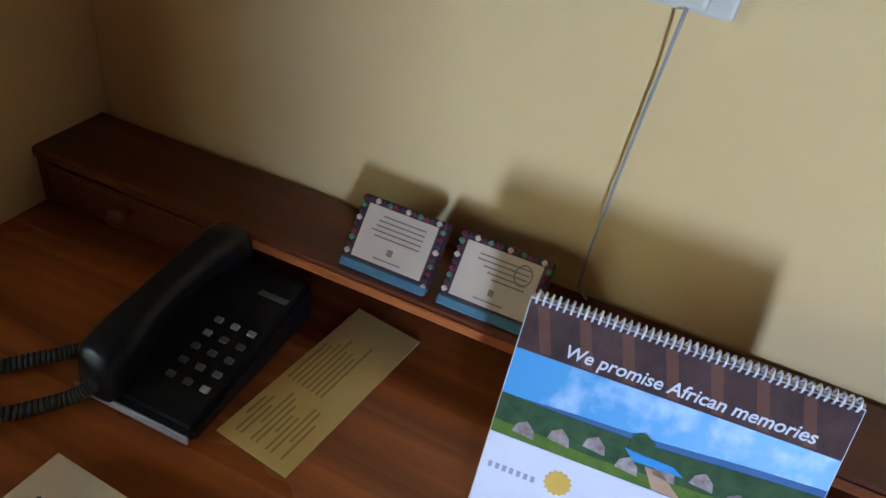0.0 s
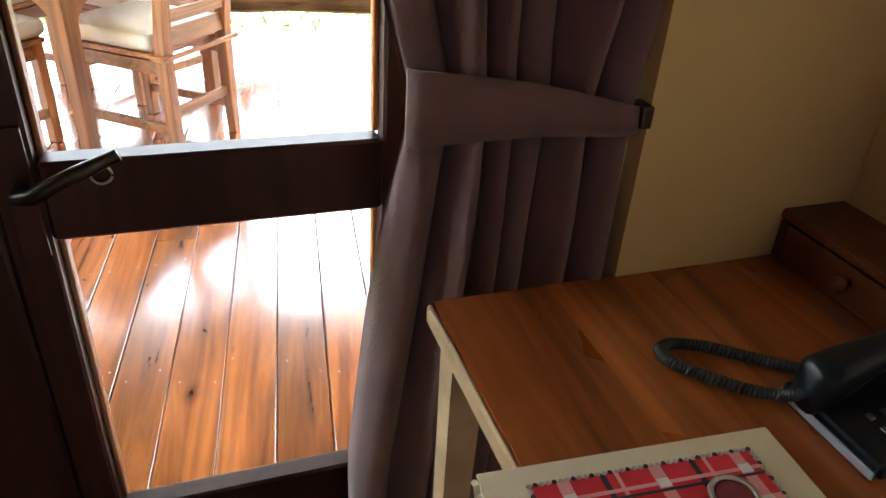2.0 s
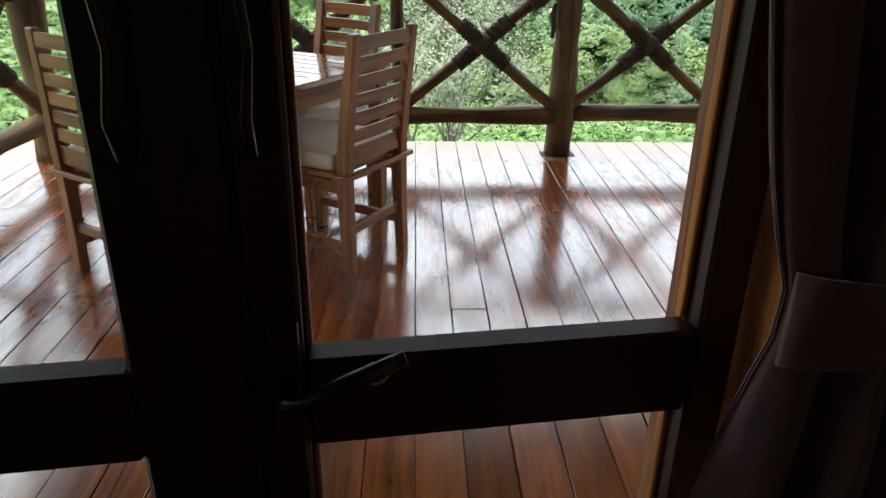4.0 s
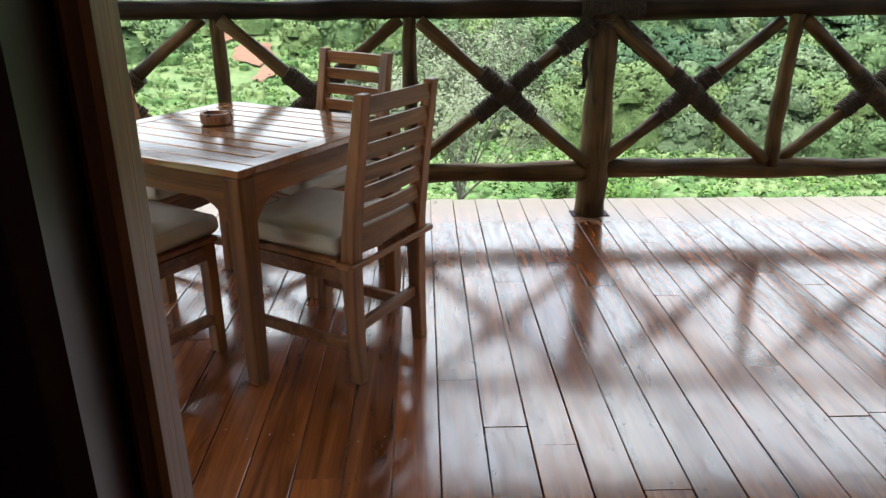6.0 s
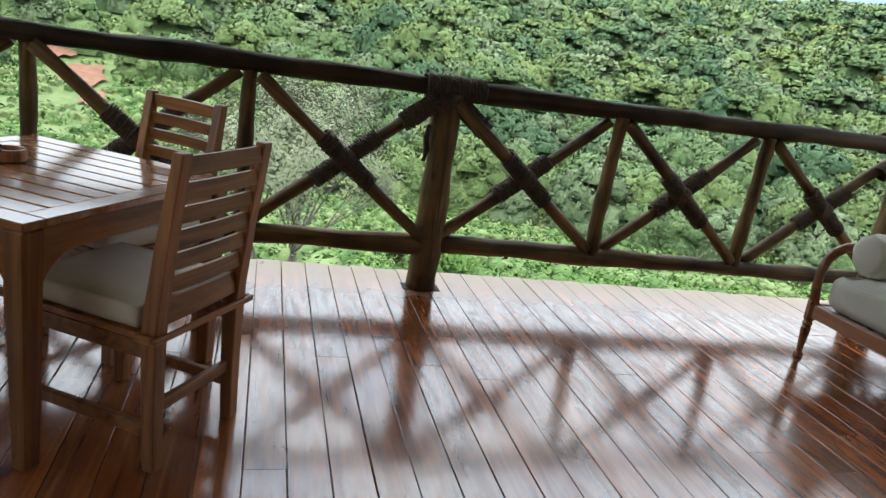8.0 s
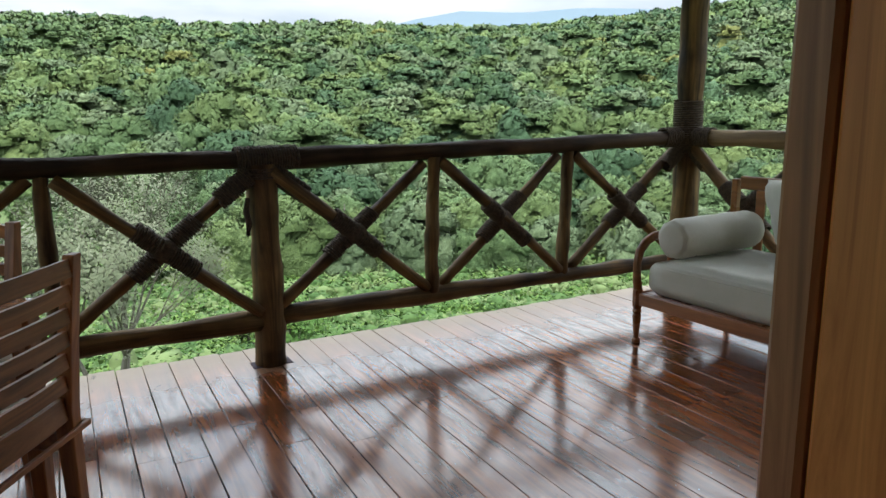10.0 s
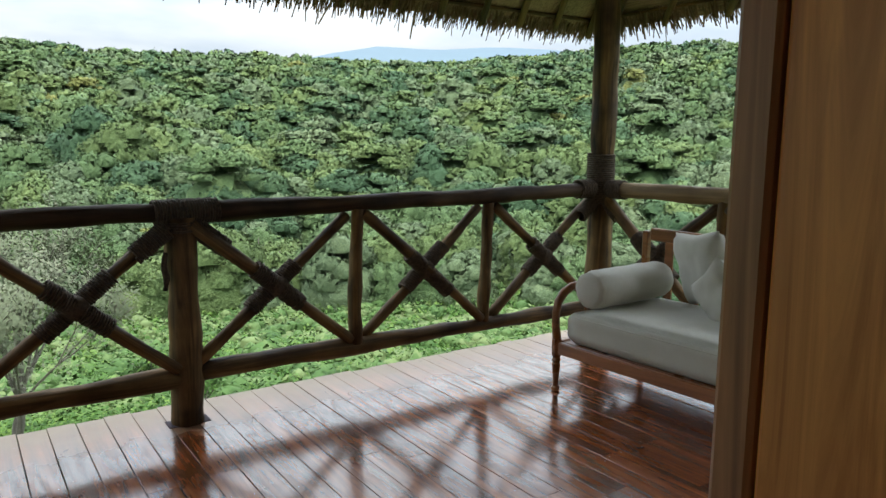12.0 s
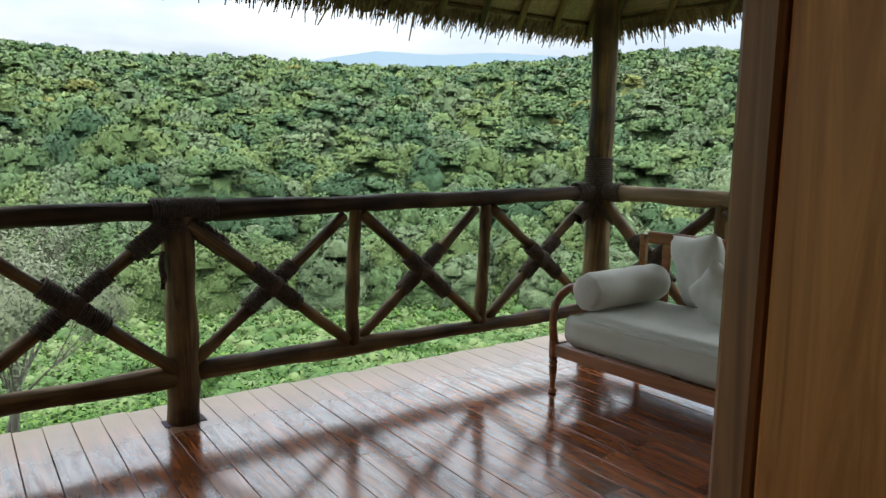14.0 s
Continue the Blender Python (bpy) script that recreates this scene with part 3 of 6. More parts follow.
# unseen plastered outer face, kept bright to bounce light, and timber dado
wall("wall_outer", [(0.12, 3.6, V_OUT + 0.002, V_OUT + 0.02, -0.05, 2.9), (-5.0, -1.99, V_OUT + 0.002, V_OUT + 0.02, -0.05, 2.9), (U_W + 0.202, 3.6, V_W, V_OUT, -0.05, 2.9), (-5.0, -3.902, V_W, V_OUT, -0.05, 2.9)],
     M_PLASTER, "unseen ochre plastered outer wall, kept bright to bounce light")

# door frame and trim boards
frame_ob = thing("door_frame", "honey-coloured wooden door frame with brown outer trim", "door frame", ROOM, kind="structure")
part("jamb", box(0.069, 0.084, -0.098, 0.178, 0, 2.08, 0.003), M_JAMB, frame_ob, "honey-coloured jamb board")
part("jamb", box(-1.948, -1.925, -0.2, 0.178, 0, 2.08, 0.003), M_JAMB, frame_ob, "honey-coloured jamb board")
part("head", box(-1.925, 0.062, -0.2, 0.178, 2.06, 2.098, 0.003), M_JAMB, frame_ob)
part("trim", box(0.074, 0.165, 0.184, 0.214, 0, 2.16, 0.004), M_TRIM, frame_ob, "brown-stained trim board")
part("trim", box(-2.05, -1.93, 0.184, 0.214, 0, 2.16, 0.004), M_TRIM, frame_ob, "brown-stained trim board")
part("trim", box(-1.928, 0.064, 0.184, 0.214, 2.07, 2.16, 0.004), M_TRIM, frame_ob, "brown-stained trim board")
part("threshold", box(-1.925, 0.062, -0.06, 0.18, -0.004, 0.02, 0.004), M_DOOR, frame_ob)
dado = thing("timber_dado", "honey timber dado with a dark cap on the outer wall", "dado", ROOM, kind="structure")
part("panel", box(0.168, 1.6, 0.205, 0.243, 0, 0.93, 0.004), M_JAMB, dado)
part("cap", box(0.155, 1.6, 0.204, 0.268, 0.932, 0.962, 0.01, 2), M_DOOR, dado, "dark rounded cap rail")

# ---- deck of single boards ----
deck = lone("deck_floor", box(-3.75, 3.6, -4.6, 0.22, -0.3, -0.06, 0.01), M_TRIM, "glossy red-brown varnished plank deck on the hillside", "floor", kind="structure")
rb = random.Random(11)
PITCH = 0.136


def board_mesh(w, length, seed):
    r = random.Random(seed)
    bm = bmesh.new()
    n = max(2, int(length / 0.5))
    rows = []
    c = 0.002
    for i in range(n + 1):
        y = length * i / n
        dz = r.uniform(-0.0008, 0.0008)
        e0, e1 = r.uniform(-0.001, 0.0012), r.uniform(-0.001, 0.0012)
        rows.append([bm.verts.new(p) for p in ((-w / 2 + e0, y, -0.03), (-w / 2 + e0, y, -c), (-w / 2 + c + e0, y, dz), (w / 2 - c + e1, y, dz), (w / 2 + e1, y, -c), (w / 2 + e1, y, -0.03))])
    for a, b in zip(rows, rows[1:]):
        for k in range(5):
            bm.faces.new((a[k], a[k + 1], b[k + 1], b[k]))
    bm.faces.new(rows[0][::-1])
    bm.faces.new(rows[-1])
    return bm


def facade_y(x):
    return -3.722 + 0.16 + (x + 0.568) * math.tan(radians(7.5))


k = 0
x = -3.7
while x < 3.55:
    w = PITCH - 0.0032
    end = 0.30 + rb.uniform(-0.012, 0.012)
    y = facade_y(x) - 0.06
    cut = y + rb.uniform(0.5, 1.9)
    while y < end:
        stop = end if end - cut < 0.45 else cut
        k += 1
        ob = part("board", board_mesh(w, stop - y - 0.0032, k), M_DECK, deck)
        ob.matrix_basis = pose(x, y, rb.uniform(-0.001, 0.001), rb.uniform(-0.03, 0.03), rb.uniform(-0.3, 0.3), 0)
        y = stop
        cut = stop + rb.uniform(1.1, 2.2)
    x += PITCH
# nail heads in pairs across the boards, over the joists
nails = bmesh.new()
xn = -3.7
while xn < 3.55:
    yj = 0.12
    while yj > facade_y(xn):
        for s in (-1, 1):
            if rb.random() < 0.35:
                continue
            cx, cy = xn + s * (0.042 + rb.uniform(-0.008, 0.008)), yj + rb.uniform(-0.05, 0.05)
            ring = [nails.verts.new((cx + 0.0032 * math.cos(q), cy + 0.0032 * math.sin(q), 0.0022)) for q in (0, 1.05, 2.09, 3.14, 4.19, 5.24)]
            nails.faces.new(ring)
        yj -= 0.55
    xn += PITCH
tagged(part("nail_heads", nails, M_NAIL, deck, "small pale nail heads"), kind="stuff")
# worn pale nosing over the board ends
lone("deck_edge_beam", box(-3.75, 3.6, 0.225, 0.285, -0.26, -0.035, 0.01), M_EDGE, "weathered beam under the deck edge", "beam", kind="structure")

# ---- railing of logs ----
railing = thing("log_railing", "rustic log railing with crossed braces lashed in rope", "railing")
XS = (-3.1, -2.02, -1.015, 0.0, 1.0, 1.97, 3.02)
RY = -0.03
LC, RC = (-3.1, -0.14), (3.05, -0.03)
log_part("post", (0.0, 0.0, -0.01), (0.0, 0.0, 1.1), 0.088, 0.078, 3, railing, label="thick stripped log post", rough=0.012, bend=0.006)
log_part("top_rail", (-3.1, -0.10, 1.135), (0.1, 0.0, 1.13), 0.046, 0.052, 5, railing, M_LOG_SHADED, rough=0.016, segs=30)
log_part("top_rail", (-0.1, -0.01, 1.128), (3.05, -0.03, 1.165), 0.055, 0.048, 8, railing, M_LOG_SHADED, rough=0.016, segs=30)
log_part("bottom_rail", (-3.1, -0.10, 0.27), (-0.02, RY, 0.25), 0.05, 0.055, 12, railing, rough=0.016, segs=26)
log_part("bottom_rail", (0.02, RY, 0.275), (3.05, -0.03, 0.29), 0.053, 0.047, 14, railing, rough=0.016, segs=26)
log_part("top_rail", (3.05, -0.03, 1.175), (3.12, -3.2, 1.19), 0.056, 0.05, 18, railing, M_LOG_LIT, rough=0.016, segs=26, label="stripped log rail in a lit tone")
log_part("bottom_rail", (3.05, -0.03, 0.29), (3.12, -3.2, 0.28), 0.05, 0.05, 19, railing, rough=0.016, segs=26)
log_part("top_rail", (-3.1, -0.10, 1.14), (-3.16, -3.9, 1.15), 0.056, 0.05, 21, railing, M_LOG_LIT, rough=0.016, segs=26, label="stripped log rail in a lit tone")
log_part("bottom_rail", (-3.1, -0.10, 0.24), (-3.16, -3.9, 0.25), 0.056, 0.05, 22, railing, rough=0.016, segs=26)
for i, xx in enumerate((XS[1], XS[2], XS[4], XS[5])):
    log_part("upright", (xx, RY - 0.01, 0.29), (xx + 0.01, RY, 1.1), 0.042, 0.036, 30 + i, railing, rough=0.008)


def crossed(a, b, z0, z1, seed, r=0.034):
    """Two braces in one bay from a to b (plan points), lashed where they cross."""
    ax, ay = a
    bx, by = b
    d = Vector((bx - ax, by - ay, 0)).normalized()
    off = Vector((-d.y, d.x, 0)) * 0.022
    ends = [(Vector((ax, ay, z0)) + d * 0.05 + off, Vector((bx, by, z1)) - d * 0.05 + off),
            (Vector((ax, ay, z1)) + d * 0.05 - off, Vector((bx, by, z0)) - d * 0.05 - off)]
    for n, (p, q) in enumerate(ends):
        log_part("brace", p, q, r * 1.05, r * 0.95, seed + n, railing, rough=0.006)
        mid = p.lerp(q, 0.5)
        w = (q - p).normalized()
        coil_part(mid - w * (0.2 + 0.03 * math.sin(seed * 1.3 + n)), mid - w * 0.025, r * 1.05 + 0.006, railing, seed + n, 0.0068)
        coil_part(mid + w * 0.025, mid + w * (0.2 + 0.03 * math.sin(seed * 2.1 + n)), r * 1.03 + 0.006, railing, seed + n + 7, 0.0068)
    knot = lathe([(0.03, -0.064), (0.056, -0.05), (0.064, 0), (0.056, 0.05), (0.03, 0.064)], 12)
    part("rope_knot", knot, M_ROPE, railing, "wrapped rope knot", Matrix.Translation((Vector((ax, ay, z0)) + Vector((bx, by, z1))) / 2) @ pose(0, 0, 0, 90, 0, 0), smooth=True)


bays = [((XS[i], -0.10 + 0.025 * i if i < 3 else RY), (XS[i + 1], -0.10 + 0.025 * (i + 1) if i + 1 < 3 else RY)) for i in range(6)]
for i, (a, b) in enumerate(bays):
    crossed(a, b, 0.315, 1.075, 50 + 10 * i)
side = [(3.05, -0.03), (3.08, -1.08), (3.1, -2.1), (3.12, -3.15)]
for i, (a, b) in enumerate(zip(side, side[1:])):
    crossed(a, b, 0.325, 1.11, 120 + 10 * i, 0.042)
    log_part("upright", (b[0], b[1], 0.3), (b[0], b[1], 1.16), 0.045, 0.04, 130 + i, railing, rough=0.008)
side = [(-3.1, -0.10), (-3.12, -1.3), (-3.14, -2.5), (-3.16, -3.7)]
for i, (a, b) in enumerate(zip(side, side[1:])):
    crossed(a, b, 0.29, 1.08, 160 + 10 * i, 0.042)
    log_part("upright", (b[0], b[1], 0.27), (b[0], b[1], 1.12), 0.045, 0.04, 170 + i, railing, rough=0.008)
# lashings at the middle post and along the brace tops beside it
coil_part((-0.13, -0.005, 1.13), (0.2, -0.005, 1.132), 0.056, railing, 301, 0.007)
for s in (-1, 1):
    coil_part((s * 0.07, RY + 0.012 * s, 1.05), (s * 0.235, RY + 0.012 * s, 0.922), 0.045, railing, 303 + s, 0.0068)
coil_part((0.0, 0.0, 1.03), (0.0, 0.0, 1.085), 0.082, railing, 307, 0.007)
# thin dark plate that paints the shade of the cut-out at the post
part("post_hole_shade", box(-0.108, 0.108, -0.055, 0.05, 0.001, 0.0045, 0.001), M_NAVY, railing, "dark plate for the shaded cut-out round the post foot")
part("rope_end", tube([(-0.085, -0.05, 0.93), (-0.1, -0.06, 0.86), (-0.092, -0.07, 0.8), (-0.098, -0.07, 0.74), (-0.085, -0.06, 0.82)], [0.012, 0.016, 0.018, 0.012, 0.008], 8, rough=0.004), M_ROPE, railing, "frayed rope tail", smooth=True)

for nm, (cx, cy), s in (("right", RC, 1), ("left", LC, -1)):
    post = thing("corner_post", "tall stripped log post lashed with rope, carrying the eave", "post", pose(cx, cy, 0), group="corner posts")
    log_part("trunk", (0, 0, -0.01), (0, 0, 2.62), 0.1, 0.086, 40 + s, post, rough=0.016, segs=26, bend=0.008)
    coil_part((0, 0, 1.2), (0, 0, 1.42), 0.094, post, 320 + s, 0.008)
    coil_part((0, 0, 1.06), (0, 0, 1.2), 0.1, post, 322 + s, 0.008)
    for d in ((-s * 1.0, 0.0), (0.0, -1.0)):
        v = Vector((d[0], d[1], 0))
        coil_part(v * 0.06 + Vector((0, 0, 1.165)), v * 0.24 + Vector((0, 0, 1.165)), 0.058, post, 330 + s, 0.008)
        coil_part(v * 0.07 + Vector((0, 0, 1.07)), v * 0.2 + Vector((0, 0, 0.965)), 0.044, post, 334 + s, 0.007)

# ---- thatched roof over the deck ----
roof = thing("thatched_roof", "brown thatched roof with a ragged straw eave over the deck", "roof", kind="structure")
EX0, EX1, EY, EZ = -3.62, 3.42, 0.52, 2.38
AP0, AP1, AY, AZ = -1.2, 1.0, -3.2, 4.6


def thatch_slope(a, b, c, d, seed, thick=0.2):
    """One slope between the eave a-b and the top edge d-c, as an uneven slab."""
    bm = bmesh.new()
    n, m = 44, 16
    a, b, c, d = (Vector(p) for p in (a, b, c, d))
    up = (b - a).cross(d - a).normalized()
    if up.z < 0:
        up = -up
    lay = {}
    for s in (0, 1):
        for i in range(n + 1):
            for j in range(m + 1):
                p = a.lerp(b, i / n).lerp(d.lerp(c, i / n), j / m)
                p = p + up * (thick * s + 0.02 * noise.noise((i * 0.8 + seed, j * 0.9, s * 3.0)))
                lay[s, i, j] = bm.verts.new(p)
    for s in (0, 1):
        for i in range(n):
            for j in range(m):
                f = [lay[s, i, j], lay[s, i + 1, j], lay[s, i + 1, j + 1], lay[s, i, j + 1]]
                bm.faces.new(f if s else f[::-1])
    for i in range(n):
        bm.faces.new((lay[0, i, 0], lay[0, i + 1, 0], lay[1, i + 1, 0], lay[1, i, 0]))
    return bm


E00, E10 = (EX0, EY, EZ), (EX1, EY, EZ)
E01, E11 = (EX0, -5.6, EZ), (EX1, -5.6, EZ)
T0, T1 = (AP0, AY, AZ), (AP1, AY, AZ)
T2, T3 = (AP0, -5.6, AZ), (AP1, -5.6, AZ)
part("thatch", thatch_slope(E00, E10, T1, T0, 1), M_THATCH, roof)
part("thatch", thatch_slope(E10, E11, T3, T1, 4), M_THATCH, roof)
part("thatch", thatch_slope(E01, E00, T0, T2, 7), M_THATCH, roof)
part("thatch", thatch_slope(T0, T1, T3, T2, 9), M_THATCH, roof)


def straw_fringe(a, b, out, seed, count):
    bm = bmesh.new()
    r = random.Random(seed)
    a, b, out = Vector(a), Vector(b), Vector(out).normalized()
    for i in range(count):
        p = a.lerp(b, r.random()) + out * r.uniform(-0.12, 0.03) + Vector((0, 0, r.uniform(0.02, 0.16)))
        length = r.uniform(0.08, 0.15) * (1.6 if r.random() < 0.02 else 1)
        d = (out * r.uniform(0.2, 0.6) + Vector((r.uniform(-0.2, 0.2), r.uniform(-0.2, 0.2), -r.uniform(0.55, 1.0)))).normalized()
        w = r.uniform(0.003, 0.008)
        s = d.cross(Vector((r.uniform(-1, 1), r.uniform(-1, 1), 0.3))).normalized() * w
        t = d.cross(s).normalized() * w
        q = p + d * length
        vs = [bm.verts.new(v) for v in (p + s, p - s * 0.5 + t, p - s * 0.5 - t, q + s * 0.6, q - s * 0.3 + t * 0.6, q - s * 0.3 - t * 0.6)]
        for f in ((0, 1, 4, 3), (1, 2, 5, 4), (2, 0, 3, 5), (3, 4, 5)):
            bm.faces.new([vs[j] for j in f])
    return bm


tagged(part("straw_fringe", straw_fringe(E00, E10, (0, 1, 0), 3, 3600), M_STRAW, roof, "ragged straw ends"), kind="stuff")
tagged(part("straw_fringe", straw_fringe(E10, E11, (1, 0, 0), 5, 2600), M_STRAW, roof, "ragged straw ends"), kind="stuff")
tagged(part("straw_fringe", straw_fringe(E00, E01, (-1, 0, 0), 6, 2600), M_STRAW, roof, "ragged straw ends"), kind="stuff")
for i in range(20):
    f = i / 19
    p = Vector(E00).lerp(Vector(E10), f)
    q = Vector(T0).lerp(Vector(T1), f)
    log_part("rafter", p.lerp(q, 0.01) + Vector((0, 0, -0.045)), q + Vector((0, 0, -0.06)), 0.026, 0.03, 200 + i, roof, segs=4, sides=7)
for i in range(12):
    f = (i + 0.5) / 12
    p = Vector(E10).lerp(Vector(E11), f)
    q = Vector(T1).lerp(Vector(T3), f)
    log_part("rafter", p.lerp(q, 0.01) + Vector((0, 0, -0.045)), q + Vector((0, 0, -0.06)), 0.026, 0.03, 230 + i, roof, segs=4, sides=7)
for j in range(7):
    f = 0.04 + j * 0.07
    for (a, b, c, d) in ((E00, E10, T0, T1), (E10, E11, T1, T3)):
        log_part("batten", Vector(a).lerp(Vector(c), f) + Vector((0, 0, -0.012)), Vector(b).lerp(Vector(d), f) + Vector((0, 0, -0.012)), 0.014, 0.014, 250 + j, roof, segs=6, sides=6)
log_part("ring_beam", (-3.3, -0.03, 2.6), (3.3, -0.03, 2.6), 0.06, 0.06, 270, roof, segs=14)
log_part("ring_beam", (3.05, 0.2, 2.66), (3.1, -4.2, 2.66), 0.06, 0.06, 271, roof, segs=12)
log_part("ring_beam", (-3.1, 0.2, 2.66), (-3.16, -4.4, 2.66), 0.06, 0.06, 272, roof, segs=12)

# ---- doors ----


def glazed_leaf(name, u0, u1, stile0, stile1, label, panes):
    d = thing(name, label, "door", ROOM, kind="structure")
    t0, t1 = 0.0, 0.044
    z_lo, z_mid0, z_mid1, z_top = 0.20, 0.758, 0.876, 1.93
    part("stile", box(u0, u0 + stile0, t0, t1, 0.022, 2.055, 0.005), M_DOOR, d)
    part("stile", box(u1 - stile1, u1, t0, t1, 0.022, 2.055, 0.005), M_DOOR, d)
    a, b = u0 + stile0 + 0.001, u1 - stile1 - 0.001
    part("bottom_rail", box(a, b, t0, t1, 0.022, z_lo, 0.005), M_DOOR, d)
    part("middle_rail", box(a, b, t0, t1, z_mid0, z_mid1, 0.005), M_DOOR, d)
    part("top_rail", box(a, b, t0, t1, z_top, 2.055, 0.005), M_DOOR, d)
    # glazing beads on the outer side of each light; the right ones paler, painting the lit reveal
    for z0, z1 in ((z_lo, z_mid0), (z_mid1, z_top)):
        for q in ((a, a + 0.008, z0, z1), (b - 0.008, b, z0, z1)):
            part("glazing_bead", box(q[0], q[1], t1 - 0.012, t1 + 0.006, q[2], q[3], 0.002), M_JAMB if q[1] == b else M_TRIM, d, "wooden glazing bead in a lit tone" if q[1] == b else "brown wooden glazing bead")
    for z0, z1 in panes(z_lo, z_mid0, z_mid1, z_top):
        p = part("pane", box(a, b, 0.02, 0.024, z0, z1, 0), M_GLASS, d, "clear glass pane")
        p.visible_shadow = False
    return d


# upper pane is left out so the camera can look through the closed leaf
leaf = glazed_leaf("door_1", -0.525, 0.058, 0.057, 0.055, "dark-stained wooden door leaf with a bronze lever, upper pane left out for the camera", lambda a, b, c, e: [(a, b)])
handle = part("lever_handle", tube([(-0.487, -0.006, 0.845), (-0.487, -0.04, 0.848), (-0.47, -0.05, 0.852), (-0.42, -0.048, 0.876), (-0.36, -0.044, 0.9)], [0.011, 0.01, 0.011, 0.011, 0.009], 10), M_BRONZE, leaf, "dark bronze lever handle", smooth=True)
part("escutcheon", box(-0.508, -0.472, -0.007, -0.0005, 0.74, 0.93, 0.003, 2), M_DOOR, leaf, "dark back plate")
part("lock_ring", tube([(-0.39 + 0.014 * math.cos(a * 0.6), -0.004, 0.856 + 0.014 * math.sin(a * 0.6)) for a in range(11)], 0.0025, 6), M_METAL, leaf, "chrome ring", smooth=True)
leaf2 = glazed_leaf("door_2", -1.235, -0.5275, 0.09, 0.127, "dark-stained fixed glazed door leaf with a wooden pull", lambda a, b, c, e: [(a, b), (c, e)])
part("meeting_strip", box(-0.53, -0.459, 0.0445, 0.062, 0.022, 2.055, 0.004), M_TRIM, leaf2, "brown wooden meeting strip")


def pull(u, owner):
    pts = [(u, 0.0, 1.12), (u - 0.002, -0.03, 1.125), (u - 0.004, -0.042, 1.16), (u + 0.003, -0.036, 1.22), (u - 0.003, -0.042, 1.29), (u, -0.036, 1.37), (u, 0.0, 1.385)]
    part("pull_handle", tube(pts, [0.005, 0.005, 0.006, 0.0045, 0.006, 0.005, 0.0045], 8), M_DOOR, owner, "carved wooden pull", smooth=True)


pull(-0.613, leaf2)
pull(-0.497, leaf)
leaf3 = glazed_leaf("door_3", -1.923, -1.2375, 0.09, 0.09, "dark-stained fixed glazed side leaf", lambda a, b, c, e: [(a, b), (c, e)])

# ---- curtain ----


def curtain_bm(u0, u1, z0, z1, waist_z, waist, folds, seed, centre):
    """Gathered cloth drawn in at the tie: a folded sheet with thickness."""
    bm = bmesh.new()
    n, m = folds * 10, 40
    lay = {}
    for s in (0, 1):
        for j in range(m + 1):
            z = z0 + (z1 - z0) * j / m
            dz = z - waist_z
            if dz > 0:
                k = min(1.0, dz / 0.75) ** 0.75
                left, right = waist[0] + (u0[1] - waist[0]) * k, waist[1] + (u1[1] - waist[1]) * min(1, dz / 0.3)
            else:
                k = min(1.0, -dz / 0.65) ** 0.8
                left, right = waist[0] + (u0[0] - waist[0]) * k, waist[1] + (u1[0] - waist[1]) * k
            pinch = 1 - 0.55 * math.exp(-(dz / 0.1) ** 2)
            for i in range(n + 1):
                t = i / n
                ph = 2 * math.pi * folds * (t + 0.02 * math.sin(seed + t * 9) + 0.012 * math.sin(z * 4 + t * 6))
                amp = 0.056 * pinch * (0.65 + 0.35 * math.sin(t * 13 + seed + z))
                over = 0.052 * t * t
                amp *= 1 - 0.6 * max(0.0, (t - 0.75) / 0.25)
                v = centre(t) - over + amp * (math.sin(ph) + 0.3 * math.sin(2 * ph + 0.6)) / 1.1 + 0.012 * noise.noise((t * 6, z * 2.2, seed))
                u = left + (right - left) * t + 0.008 * math.cos(ph)
                lay[s, i, j] = bm.verts.new((u, v + 0.004 * s, z))
    for s in (0, 1):
        for i in range(n):
            for j in range(m):
                f = [lay[s, i, j], lay[s, i + 1, j], lay[s, i + 1, j + 1], lay[s, i, j + 1]]
                bm.faces.new(f[::-1] if s else f)
    return bm


def tie_bm(u0, u1, za, zb, centre):
    bm = bmesh.new()
    n = 24
    rows = []
    for i in range(n + 1):
        t = i / n
        u = u0 + (u1 - u0) * t
        sag = -0.02 * t + 0.012 * math.sin(t * 3.1)
        front = centre(t) - 0.052 * t * t - 0.042 * math.sin((0.005 + 0.98 * t) * math.pi) ** 0.4 - 0.004
        rows.append([bm.verts.new(p) for p in ((u, front, za + sag + 0.048 * t), (u, front - 0.004, (za + zb) / 2 + sag + 0.014 * t), (u, front, zb + sag - 0.014 * t), (u, front + 0.006, zb + sag - 0.016 * t), (u, front + 0.006, za + sag + 0.05 * t))])
    for a, b in zip(rows, rows[1:]):
        for k in range(5):
            bm.faces.new((a[k], b[k], b[(k + 1) % 5], a[(k + 1) % 5]))
    bm.faces.new(rows[0])
    bm.faces.new(rows[-1][::-1])
    return bm


mid_line = lambda t: -0.155 - 0.03 * t
drape = thing("curtain", "plum-brown curtain gathered by a matching tie band", "curtain", ROOM)
part("cloth", curtain_bm((-0.085, -0.16), (0.25, 0.285), 0.03, 2.2, 0.99, (-0.005, 0.256), 6, 2.0, mid_line), M_CURTAIN, drape, smooth=True)
part("tie_band", tie_bm(-0.012, 0.268, 0.935, 1.035, mid_line), M_TIE, drape, "smooth lighter plum band", smooth=True)
part("tie_hook", box(0.262, 0.2785, -0.264, -0.23, 0.975, 1.005, 0.004, 2), M_DOOR, drape, "dark wooden tie hook")
